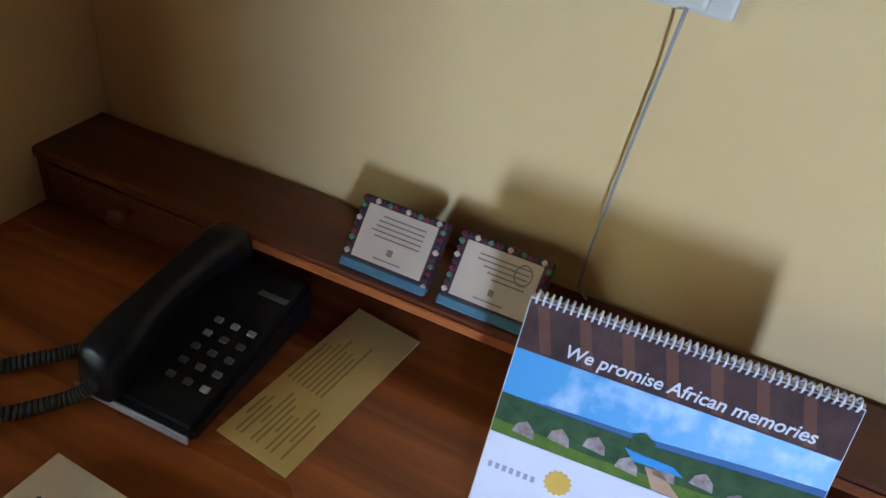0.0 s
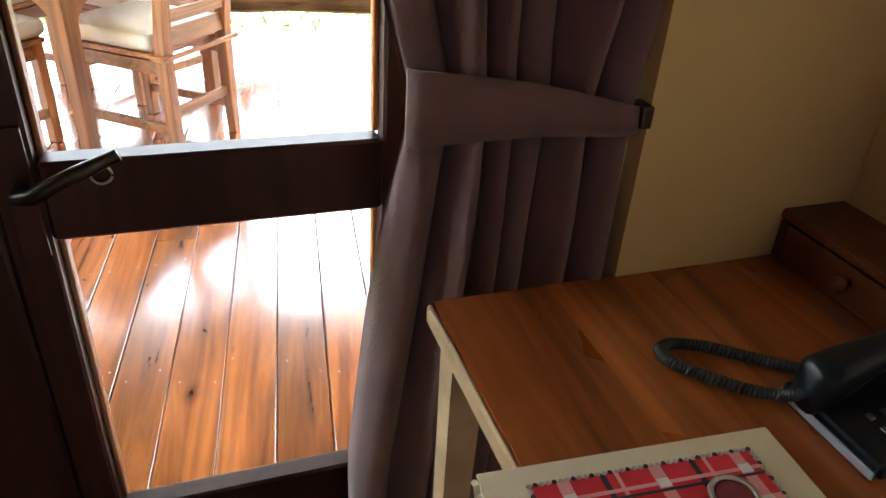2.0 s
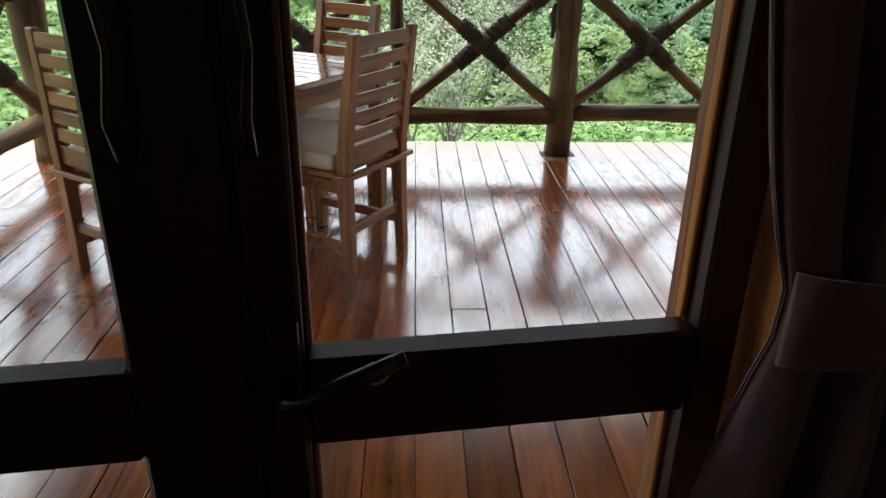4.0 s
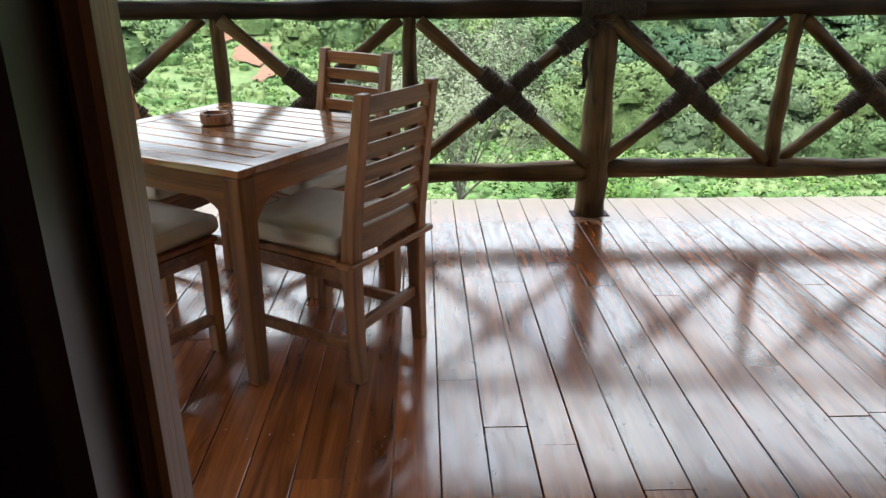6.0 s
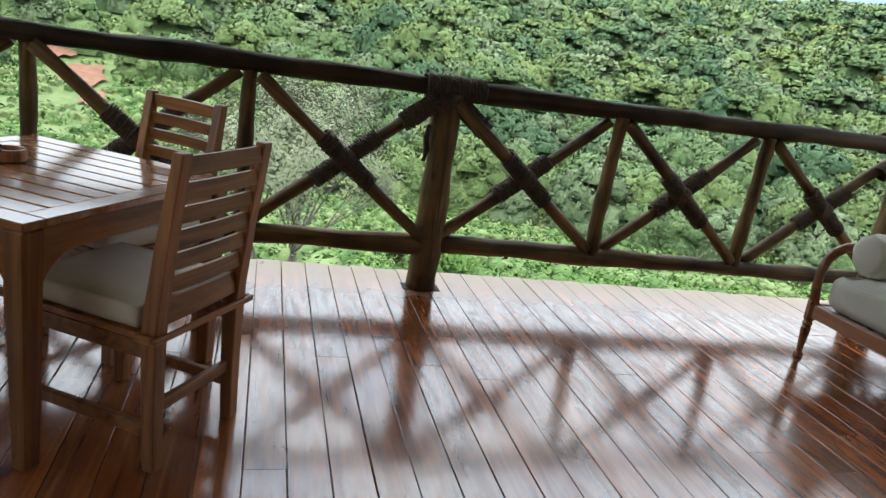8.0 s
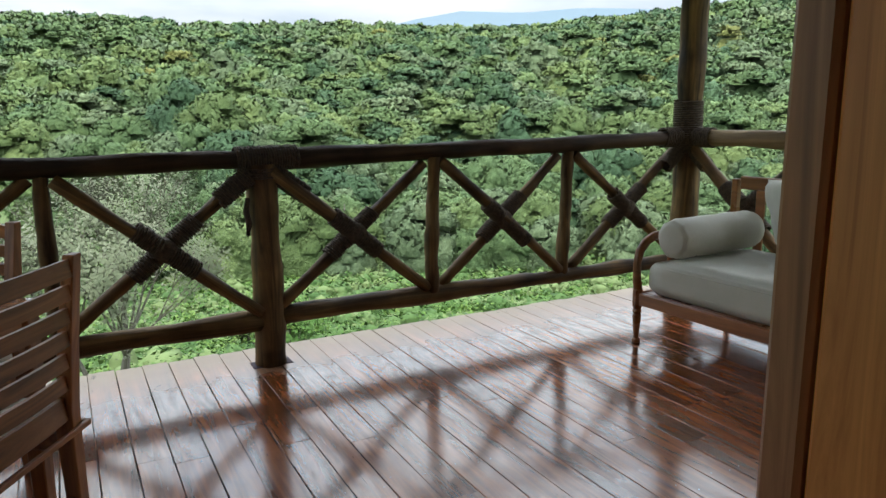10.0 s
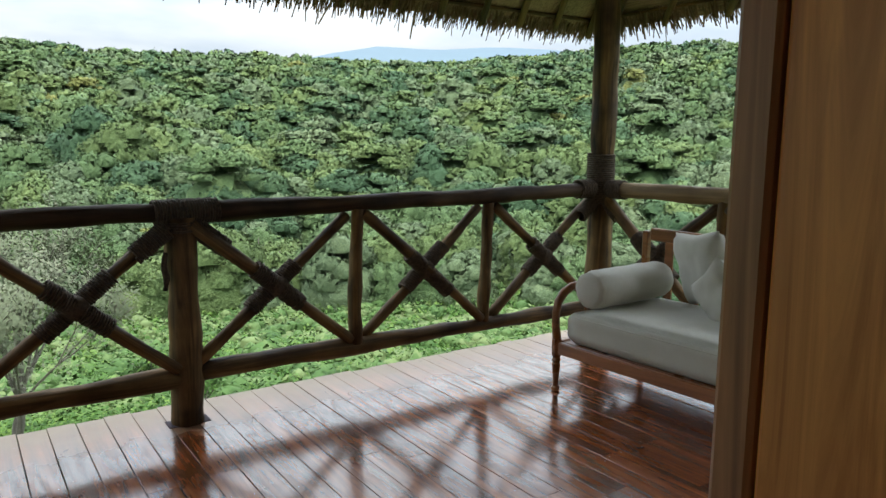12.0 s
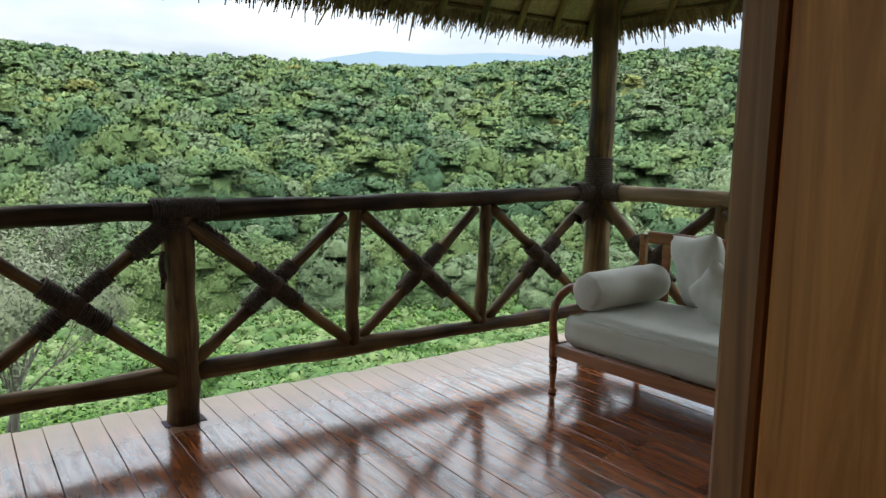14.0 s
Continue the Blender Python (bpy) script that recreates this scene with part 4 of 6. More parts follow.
part("rod", tube([(-2.0, -0.14, 2.22), (0.42, -0.16, 2.22)], 0.014, 10), M_DOOR, drape, "dark curtain rod")

# ---- writing desk ----
desk = thing("writing_desk", "varnished red-brown wooden writing desk against the wall", "desk", ROOM)
DU0, DU1, DV0, DV1, DZ = 0.006, 0.662, -1.62, -0.252, 0.75
plank_w = (DU1 - DU0) / 4
for i in range(4):
    part("top_plank", box(DU0 + i * plank_w + 0.0001, DU0 + (i + 1) * plank_w - 0.0001, DV0, DV1, DZ - 0.028, DZ, 0), M_DESK, desk)
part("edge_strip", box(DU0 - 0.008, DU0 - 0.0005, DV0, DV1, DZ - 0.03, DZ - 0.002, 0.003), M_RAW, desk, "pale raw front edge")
part("apron", box(DU0 + 0.03, DU0 + 0.05, DV0 + 0.08, DV1 - 0.08, DZ - 0.11, DZ - 0.029, 0.003), M_DESK_SHADED, desk)
for cu, cv in ((DU0 + 0.03, DV1 - 0.05), (DU1 - 0.05, DV1 - 0.05), (DU0 + 0.03, DV0 + 0.05), (DU1 - 0.05, DV0 + 0.05)):
    lg = bmesh.new()
    bmesh.ops.create_cone(lg, cap_ends=True, segments=4, radius1=0.022, radius2=0.034, depth=DZ - 0.03)
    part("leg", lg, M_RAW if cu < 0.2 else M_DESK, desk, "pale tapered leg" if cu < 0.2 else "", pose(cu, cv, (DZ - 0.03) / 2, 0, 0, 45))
SH0, SH1, SZ = 0.545, 0.662, 0.83
part("shelf_top", box(SH0, SH1, DV0, DV1, SZ - 0.016, SZ, 0.003), M_DESK_SHADED, desk, "red-brown raised shelf")
part("shelf_back", box(SH1 - 0.012, SH1, DV0, DV1, DZ + 0.001, SZ - 0.017, 0.002), M_DESK_SHADED, desk)
for v0, v1 in ((DV1 - 0.016, DV1), (-0.565, -0.55), (-1.2, -1.185), (DV0, DV0 + 0.016)):
    part("shelf_side", box(SH0 + 0.004, SH1 - 0.013, v0, v1, DZ + 0.001, SZ - 0.017, 0.002), M_DESK_SHADED, desk)
dr = part("drawer", box(SH0 + 0.001, SH1 - 0.02, -0.545, DV1 - 0.02, DZ + 0.004, SZ - 0.02, 0.003), M_DESK_SHADED, desk, "small closed drawer front")
part("knob", lathe([(0.006, 0), (0.006, 0.008), (0.012, 0.014), (0.013, 0.02), (0.008, 0.026)], 12), M_DESK_SHADED, dr, "turned wooden knob", pose(SH0 + 0.001, -0.397, 0.79, 0, -90, 0), smooth=True)
# light along the shelf edge, painted as a strip of brighter wood
part("lit_edge", box(SH0 - 0.004, SH0 - 0.0005, DV0, -0.56, SZ - 0.014, SZ - 0.002, 0.0015), M_DESK, desk, "shelf edge in a lit tone")

# ---- telephone ----
phone = thing("telephone", "black desk telephone with a coiled cord on the desk", "telephone", room(0.44, -0.59, DZ))


def wedge(l, w, h0, h1, bevel):
    bm = bmesh.new()
    vs = [bm.verts.new(p) for p in ((-l / 2, -w / 2, 0), (l / 2, -w / 2, 0), (l / 2, w / 2, 0), (-l / 2, w / 2, 0), (-l / 2, -w / 2, h0), (l / 2, -w / 2, h1), (l / 2, w / 2, h1), (-l / 2, w / 2, h0))]
    for f in ((3, 2, 1, 0), (4, 5, 6, 7), (0, 1, 5, 4), (1, 2, 6, 5), (2, 3, 7, 6), (3, 0, 4, 7)):
        bm.faces.new([vs[i] for i in f])
    bmesh.ops.bevel(bm, geom=bm.edges[:], offset=bevel, segments=2, affect="EDGES")
    return bm


body = part("body", wedge(0.208, 0.138, 0.02, 0.052, 0.006), M_PHONE, phone)
part("front_lit_edge", box(-0.1075, -0.1045, -0.066, 0.066, 0.004, 0.014, 0.001), M_PHONE_LIT, phone, "grey front edge in a lit tone")
slope = math.degrees(math.atan2(0.032, 0.208))
for i in range(5):
    for j in range(3):
        part("key", box(-0.0036, 0.0036, -0.0045, 0.0045, 0, 0.003, 0.001), M_KEY if i < 4 and (i + j) % 5 else M_PHONE_LIT, body,
             m=pose(-0.062 + i * 0.0185, -0.052 + j * 0.02, 0.0275 + i * 0.00285, 0, -slope, 0))
part("label_strip", box(0.06, 0.068, -0.06, -0.025, 0.0465, 0.0475, 0.0003), M_KEY, body, "thin grey print")
hs = bmesh.new()
prof = [(-0.108, 0.036, 0.020, 0.026), (-0.1, 0.044, 0.026, 0.029), (-0.072, 0.056, 0.026, 0.023), (-0.04, 0.068, 0.021, 0.017), (0.0, 0.074, 0.02, 0.016), (0.045, 0.076, 0.021, 0.017), (0.075, 0.072, 0.026, 0.023), (0.098, 0.066, 0.027, 0.026), (0.106, 0.06, 0.02, 0.02)]
rings = []
for (px, pz, ry, rz) in prof:
    rings.append([hs.verts.new((px, 0.034 + ry * math.copysign(abs(math.cos(a)) ** 0.7, math.cos(a)), pz + rz * math.copysign(abs(math.sin(a)) ** 0.7, math.sin(a)))) for a in [2 * math.pi * k / 16 for k in range(16)]])
for r0, r1 in zip(rings, rings[1:]):
    for k in range(16):
        hs.faces.new((r0[k], r0[(k + 1) % 16], r1[(k + 1) % 16], r1[k]))
hs.faces.new(rings[0][::-1])
hs.faces.new(rings[-1])
bmesh.ops.recalc_face_normals(hs, faces=hs.faces[:])
part("handset", hs, M_PHONE, phone, "curved glossy black handset", smooth=True)
# loop that leaves the handset, runs out over the desk and comes back
path = [Vector(p) for p in ((-0.1, 0.036, 0.03), (-0.12, 0.05, 0.016), (-0.15, 0.078, 0.011), (-0.185, 0.112, 0.011), (-0.205, 0.14, 0.011), (-0.205, 0.163, 0.011), (-0.185, 0.172, 0.011), (-0.15, 0.158, 0.011), (-0.115, 0.132, 0.011), (-0.085, 0.105, 0.012), (-0.06, 0.085, 0.013), (-0.05, 0.07, 0.014))]
dense = []
for a, b in zip(path, path[1:]):
    for i in range(8):
        dense.append(a.lerp(b, i / 8))
for _ in range(6):
    dense = [dense[0]] + [(dense[i - 1] + dense[i] * 2 + dense[i + 1]) / 4 for i in range(1, len(dense) - 1)] + [dense[-1]]
coilpts = []
for i in range(len(dense) - 1):
    d = (dense[i + 1] - dense[i]).normalized()
    s = d.cross(Vector((0, 0, 1))).normalized()
    u = s.cross(d)
    for q in range(8):
        a = 2 * math.pi * q / 8
        coilpts.append(dense[i].lerp(dense[i + 1], q / 8) + (s * math.cos(a) + u * math.sin(a)) * 0.0055)
part("coiled_cord", tube(coilpts, 0.0026, 5), M_CORD, phone, "black coiled cord", smooth=True)

# ---- card, guest book ----
card = thing("information_card", "straw-yellow printed card lying on the desk", "card", room(0.466, -0.724, DZ + 0.001, -8))
part("sheet", box(-0.112, 0.112, -0.043, 0.043, 0, 0.0012, 0.0003), M_CARDPAPER, card)
rc = random.Random(4)
for i in range(11):
    yy = 0.034 - i * 0.0062
    w0, w1 = rc.uniform(0.02, 0.05), rc.uniform(0.06, 0.09)
    part("print_line", box(-0.1 + (0.0 if i % 3 else 0.02), -0.1 + w0 + 0.02, yy, yy + 0.0024, 0.0013, 0.0016, 0), M_INKOLIVE, card)
    if i < 8:
        part("print_line", box(-0.02, -0.02 + w1, yy, yy + 0.0024, 0.0013, 0.0016, 0), M_INKOLIVE, card)

book = thing("guest_folder", "ivory guest folder with a red checked cloth panel", "folder", room(0.1, -0.687, DZ + 0.001, -4))
BL, BW = 0.158, 0.122
part("cover", box(-BL, BL, -BW, BW, 0.015, 0.019, 0.0018, 2), M_BOOK, book)
part("pages", box(-BL + 0.012, BL - 0.004, -BW + 0.005, BW - 0.004, 0.0045, 0.0148, 0.001), M_KRAFT, book)
part("back_cover", box(-BL, BL, -BW, BW, 0.0, 0.004, 0.0018, 2), M_BOOK, book)
part("spine_fringe", tube([(-BL - 0.002, -BW + 0.24 * i / 30, 0.012 + 0.003 * (i % 2)) for i in range(31)], 0.004, 6, rough=0.003), M_BOOK, book, "frayed stitched spine")
P0, P1, Q0, Q1 = -0.115, 0.118, -0.078, 0.096
cloth = part("cloth_panel", box(P0, P1, Q0, Q1, 0.0192, 0.0212, 0.001), M_RED, book, "red checked wool cloth")
for xx, w, mt, z in ((-0.082, 0.013, M_PINK, 0.0), (-0.042, 0.006, M_NAVY, 0.0001), (-0.028, 0.004, M_PINK, 0.0), (0.012, 0.013, M_PINK, 0.0), (0.052, 0.006, M_NAVY, 0.0001), (0.066, 0.004, M_PINK, 0.0), (0.1, 0.012, M_PINK, 0.0)):
    part("stripe", box(xx - w / 2, xx + w / 2, Q0, Q1, 0.0211, 0.0214 + z, 0), mt, cloth)
for yy, w, mt, z in ((0.074, 0.004, M_PINK, 0.0), (0.066, 0.003, M_NAVY, 0.0001), (0.036, 0.011, M_PINK, 0.0), (0.005, 0.004, M_NAVY, 0.0001), (-0.006, 0.005, M_PINK, 0.0), (-0.016, 0.003, M_NAVY, 0.0001), (-0.048, 0.011, M_PINK, 0.0)):
    part("stripe", box(P0, P1, yy - w / 2, yy + w / 2, 0.0216, 0.0219 + z, 0), mt, cloth)
for xx in (-0.082, 0.012, 0.1):
    for yy in (0.036, -0.048, 0.074):
        part("check", box(xx - 0.006, xx + 0.006, yy - 0.005, yy + 0.005, 0.022, 0.0223, 0), M_WHITE, cloth)
bead = lathe([(0.0012, 0), (0.0026, 0.001), (0.0026, 0.0026), (0.0012, 0.0036)], 6)
bead_me = mesh_of("bead", bead, M_SILVER, True)
bead_dark = bead_me.copy()
bead_dark.materials.clear()
bead_dark.materials.append(M_NAVY)
nb = 0
for (ax, ay), (bx, by) in (((P0, Q0), (P1, Q0)), ((P1, Q0), (P1, Q1)), ((P1, Q1), (P0, Q1)), ((P0, Q1), (P0, Q0))):
    cnt = int(math.hypot(bx - ax, by - ay) / 0.0062)
    for i in range(cnt):
        nb += 1
        o = new("bead", bead_me if nb % 3 else bead_dark)
        o.parent = cloth
        o.matrix_basis = pose(ax + (bx - ax) * i / cnt, ay + (by - ay) * i / cnt, 0.0192)
for bx, by in ((0.068, 0.045), (-0.002, 0.01), (-0.07, -0.03)):
    dsc = part("felt_disc", lathe([(0.017, 0), (0.019, 0.002), (0.016, 0.0034), (0.004, 0.0037)], 20), M_MAROON, book, "dark maroon felt button", pose(bx, by, 0.022), smooth=True)
    part("bead_ring", tube([(0.0215 * math.cos(a * math.pi / 14), 0.0215 * math.sin(a * math.pi / 14), 0.0015) for a in range(29)], 0.0032, 6), M_SILVER, dsc, "beaded silver ring", smooth=True)
part("tie_cord", tube([(-0.118, -0.01, 0.022), (-0.135, -0.004, 0.024), (-0.15, -0.012, 0.022)], 0.0018, 5), M_NAVY, book, "dark tie cord")
part("tie_cord", tube([(-0.118, -0.012, 0.022), (-0.13, 0.008, 0.023), (-0.133, 0.024, 0.022)], 0.0018, 5), M_NAVY, book, "dark tie cord")

# ---- notice cards in beaded frames on the shelf ----


def notice(v0, v1, ring):
    w = v1 - v0
    t = thing("notice_frame", "small cream notice in beaded fabric frame" + (" with a ring motif" if ring else ""), "notice",
              ROOM @ pose(0.556, (v0 + v1) / 2, SZ + 0.001) @ pose(0, 0, 0, 0, 38, 0), group="notice frames on the shelf")
    # local: y across, z up the leaning face, x through it
    part("frame", box(0, 0.02, -w / 2, w / 2, 0, 0.082, 0.003, 2), M_FRAMEDARK, t)
    part("bottom_band", box(-0.003, 0.018, -w / 2 - 0.001, w / 2 + 0.001, 0.0, 0.011, 0.002), M_BLUE, t, "teal fabric band")
    part("card", box(-0.0015, 0.0, -w / 2 + 0.009, w / 2 - 0.009, 0.014, 0.074, 0.0004), M_KRAFT, t, "cream printed card")
    r = random.Random(int(ring) + 5)
    for i in range(5):
        part("print_line", box(-0.0022, -0.0016, -w / 2 + 0.02, -w / 2 + 0.02 + w * r.uniform(0.35, 0.6), 0.064 - i * 0.0055, 0.0657 - i * 0.0055, 0), M_INK, t)
    part("print_mark", box(-0.0022, -0.0016, -0.003, 0.003, 0.026, 0.033, 0.0002), M_INK, t)
    part("print_line", box(-0.0022, -0.0016, -0.016, 0.016, 0.019, 0.0205, 0), M_INK, t)
    if ring:
        part("ring_motif", tube([(-0.002, -w / 2 + 0.026 + 0.009 * math.cos(a * math.pi / 8), 0.058 + 0.011 * math.sin(a * math.pi / 8)) for a in range(17)], 0.0008, 5), M_INK, t)
    mats = (M_FRAMEDARK, M_KRAFT, M_NAVY, M_MAROON, M_GREEN)
    n = 0
    for (ay, az), (by, bz) in (((-w / 2, 0.012), (-w / 2, 0.08)), ((-w / 2, 0.08), (w / 2, 0.08)), ((w / 2, 0.08), (w / 2, 0.012))):
        cnt = int(math.hypot(by - ay, bz - az) / 0.0075)
        for i in range(cnt):
            n += 1
            f = i / cnt
            sgn = -1 if ay == by == -w / 2 else 1
            yy, zz = ay + (by - ay) * f, az + (bz - az) * f
            part("bead", box(-0.003, 0.003, -0.0028, 0.0028, -0.0028, 0.0028, 0.001), mats[n % 5], t, m=pose(0, yy * 0.94, zz - 0.002, 45, 0, 0))
    return t


notice(-0.781, -0.681, False)
notice(-0.899, -0.797, True)

# ---- desk calendar ----
CW, CH = 0.268, 0.21
cal_m = ROOM @ pose(0.412, -0.907 - CW / 2, DZ + 0.001, 0, 0, 4)
cal = thing("desk_calendar", "spiral desk calendar with a lodge photo, standing tented", "calendar", cal_m)
face = pose(0, 0, 0, 0, 22, 0)  # leaning front: x through, y across, z up
front = part("front_sheet", box(0, 0.003, -CW / 2, CW / 2, 0, CH, 0.0005), M_PAPER, cal, "printed front sheet", face)
part("back_board", box(0, 0.003, -CW / 2, CW / 2, 0, CH, 0.0005), M_KRAFT, cal, "plain backing board", pose(2 * CH * math.sin(radians(22)) + 0.003, 0, 0, 0, -22, 0))


def flat(poly, x, mat, name, label=""):
    bm = bmesh.new()
    a = [bm.verts.new((x, p[0], p[1])) for p in poly]
    b = [bm.verts.new((x + 0.0003, p[0], p[1])) for p in poly]
    bm.faces.new(a)
    bm.faces.new(b[::-1])
    for i in range(len(poly)):
        j = (i + 1) % len(poly)
        bm.faces.new((a[j], a[i], b[i], b[j]))
    bmesh.ops.recalc_face_normals(bm, faces=bm.faces[:])
    return part(name, bm, mat, front, label)


h = CW / 2 - 0.001
flat([(h, 0.164), (-h, 0.164), (-h, CH - 0.001), (h, CH - 0.001)], -0.0005, M_CAL_BROWN, "header_band", "dark brown printed band")
for i in range(7):
    yy = h - 0.02 - i * 0.036
    flat([(yy, 0.166), (yy - 0.01, 0.166), (yy - 0.002 + 0.006, CH - 0.004), (yy + 0.014, CH - 0.004)], -0.0009, M_CAL_BROWN2, "beam_print")
flat([(h, 0.084), (-h, 0.084), (-h, 0.1639), (h, 0.1639)], -0.0005, M_CAL_SKY, "sky_print", "blue sky of the photo")
flat([(h, 0.12), (h * 0.5, 0.124), (0, 0.126), (-h * 0.5, 0.132), (-h, 0.136), (-h, 0.12), (h, 0.11)], -0.0009, M_CAL_FAR, "far_hill_print")
flat([(h, 0.121), (h * 0.55, 0.12), (0.0, 0.121), (-h * 0.5, 0.126), (-h, 0.13), (-h, 0.084), (h, 0.084)], -0.0013, M_CAL_HILL, "hill_print")
flat([(h, 0.096), (h * 0.3, 0.093), (-h * 0.2, 0.096), (-h, 0.1), (-h, 0.082), (h, 0.082)], -0.0017, M_CAL_GRASS, "lawn_print")
for i in range(8):
    yy = h - 0.018 - i * 0.03
    zz = 0.104 + i * 0.0008 + 0.004 * (i % 3 - 1)
    flat([(yy, zz - 0.01), (yy - 0.02, zz - 0.012), (yy - 0.018, zz - 0.004), (yy - 0.01, zz + 0.003), (yy - 0.002, zz - 0.002)], -0.0021, M_CAL_HUT, "hut_print")
flat([(0.022, 0.112), (-0.02, 0.11), (-0.03, 0.104), (0.012, 0.103)], -0.0023, M_CAL_POOL, "pool_print")
flat([(0.002, 0.102), (-0.012, 0.102), (-0.034, 0.084), (-0.01, 0.084)], -0.0021, M_CAL_PATH, "path_print")
flat([(0.02, 0.11), (0.002, 0.11), (0.0, 0.124), (0.01, 0.13), (0.019, 0.125)], -0.0023, M_CAL_HILL, "tree_print")
flat([(h, 0.0015), (-h, 0.0015), (-h, 0.0835), (h, 0.0835)], -0.0025, M_PAPER, "white_field")
sunp = []
for i in range(28):
    a = 2 * math.pi * i / 28
    rr = 0.0125 if i % 2 else 0.0105
    sunp.append((0.064 + rr * math.cos(a), 0.058 + rr * math.sin(a)))
flat(sunp, -0.0029, M_GOLD, "sun_mark", "gold sun mark")
for i in range(7):
    flat([(0.126 - i * 0.0065, 0.05), (0.1245 - i * 0.0065 - 0.002, 0.05), (0.1245 - i * 0.0065 - 0.002, 0.0555), (0.126 - i * 0.0065, 0.0555)], -0.0029, M_GREYINK, "print_bar")
txt = bpy.data.curves.new("lettering", "FONT")
txt.body, txt.size, txt.extrude, txt.align_x, txt.align_y = "We promise African memories", 0.0162, 0.0002, "CENTER", "CENTER"
txt.shear = 0.2
txt.offset = 0.0002
txt.materials.append(M_PAPER)
lt = new("lettering", txt)
dg = bpy.context.evaluated_depsgraph_get()
lme = bpy.data.meshes.new_from_object(lt.evaluated_get(dg))
bpy.data.objects.remove(lt)
lo = new("lettering", lme)
lo.parent = front
tagged(lo, "white handwritten words")
lo.matrix_basis = Matrix(((0, 0, -1, -0.0014), (-1, 0, 0, -0.008), (0, 1, 0, 0.175), (0, 0, 0, 1)))
topx, topz = CH * math.sin(radians(22)), CH * math.cos(radians(22))
ring_me = mesh_of("spiral_ring", tube([(0.0055 * math.cos(a * math.pi / 6), 0.0008 * a / 12, 0.0055 * math.sin(a * math.pi / 6)) for a in range(13)], 0.0011, 5), M_SPIRAL, True)
for i in range(44):
    o = new("spiral_ring", ring_me)
    o.parent = cal
    o.matrix_basis = pose(topx + 0.002, -CW / 2 + 0.006 + i * (CW - 0.012) / 43, topz + 0.001)

# ---- wall socket and cable ----
sock = thing("wall_socket", "ivory wall socket with a hanging grey cable", "socket", room(U_W - 0.001, -0.935, 1.19))
part("plate", box(-0.012, 0.0, -0.04, 0.04, -0.04, 0.045, 0.004, 2), M_SOCKET, sock)
part("plug", box(-0.04, -0.0125, -0.018, 0.018, -0.03, 0.004, 0.005, 2), M_SOCKET, sock, "ivory plug")
part("cable", tube([(-0.026, -0.002, -0.03), (-0.012, 0.002, -0.09), (-0.009, 0.008, -0.2), (-0.012, 0.012, -0.3), (-0.02, 0.01, -0.345), (-0.02, -0.002, -0.355)], 0.0017, 8), M_CABLE, sock, "thin grey cable", smooth=True)

# ---- dining table and chairs on the deck ----
TABLE = pose(-1.672, -1.2, 0, 0, 0, -30.2)
table = thing("dining_table", "square slatted wooden dining table, varnished, on the deck", "table", TABLE)
TS, TZ = 0.465, 0.75
for y0, y1 in ((-TS, -TS + 0.075), (TS - 0.075, TS)):
    part("top_border", box(-TS, TS, y0, y1, TZ - 0.025, TZ, 0.003), M_TABLE, table)
for x0, x1 in ((-TS, -TS + 0.075), (TS - 0.075, TS)):
    part("top_border", box(x0, x1, -TS + 0.076, TS - 0.076, TZ - 0.025, TZ, 0.003), M_TABLE, table)
ns = 9
sw = (2 * TS - 0.152) / ns
for i in range(ns):
    y0 = -TS + 0.076 + i * sw
    part("top_slat", box(-TS + 0.077, TS - 0.077, y0 + 0.005, y0 + sw - 0.005, TZ - 0.022, TZ - 0.001, 0.002), M_TABLE, table)


def apron_bm(length, drop, arch):
    """A board with a curved bracket at each end."""
    bm = bmesh.new()
    n = 26
    rows = []
    for i in range(n + 1):
        t = i / n
        d = min(t, 1 - t) * length
        low = -drop - arch * max(0, 1 - d / 0.12) ** 2
        x = (t - 0.5) * length
        rows.append([bm.verts.new(p) for p in ((x, -0.012, 0), (x, 0.012, 0), (x, 0.012, low), (x, -0.012, low))])
    for a, b in zip(rows, rows[1:]):
        for k in range(4):
            bm.faces.new((a[k], a[(k + 1) % 4], b[(k + 1) % 4], b[k]))
    bm.faces.new(rows[0][::-1])
    bm.faces.new(rows[-1])
    bmesh.ops.recalc_face_normals(bm, faces=bm.faces[:])
    return bm


for k in range(4):
    part("apron", apron_bm(2 * TS - 0.15, 0.085, 0.09), M_TEAKX, table, m=pose(0, 0, 0, 0, 0, 90 * k) @ pose(0, -TS + 0.035, TZ - 0.026))
    lg = box(-0.037, 0.037, -0.037, 0.037, 0, TZ - 0.026, 0.006)
    for v in lg.verts:
        f = 0.72 + 0.28 * min(1, v.co.z / 0.55)
        v.co.x *= f
        v.co.y *= f
    part("leg", lg, M_TEAK, table, m=pose(0, 0, 0, 0, 0, 90 * k) @ pose(-TS + 0.04, -TS + 0.04, 0))

tray = thing("ashtray", "round dark wooden ashtray on the table", "ashtray", pose(-1.763, -1.096, TZ + 0.0005))
part("bowl", lathe([(0.045, 0), (0.056, 0.004), (0.058, 0.03), (0.056, 0.042), (0.044, 0.042), (0.04, 0.02), (0.02, 0.016)], 22), M_TRIM, tray, smooth=False)
for k in range(3):
    part("notch", box(0.04, 0.06, -0.006, 0.006, 0.036, 0.0435, 0.001), M_NAVY, tray, "dark cigarette notch", pose(0, 0, 0, 0, 0, 120 * k + 20))


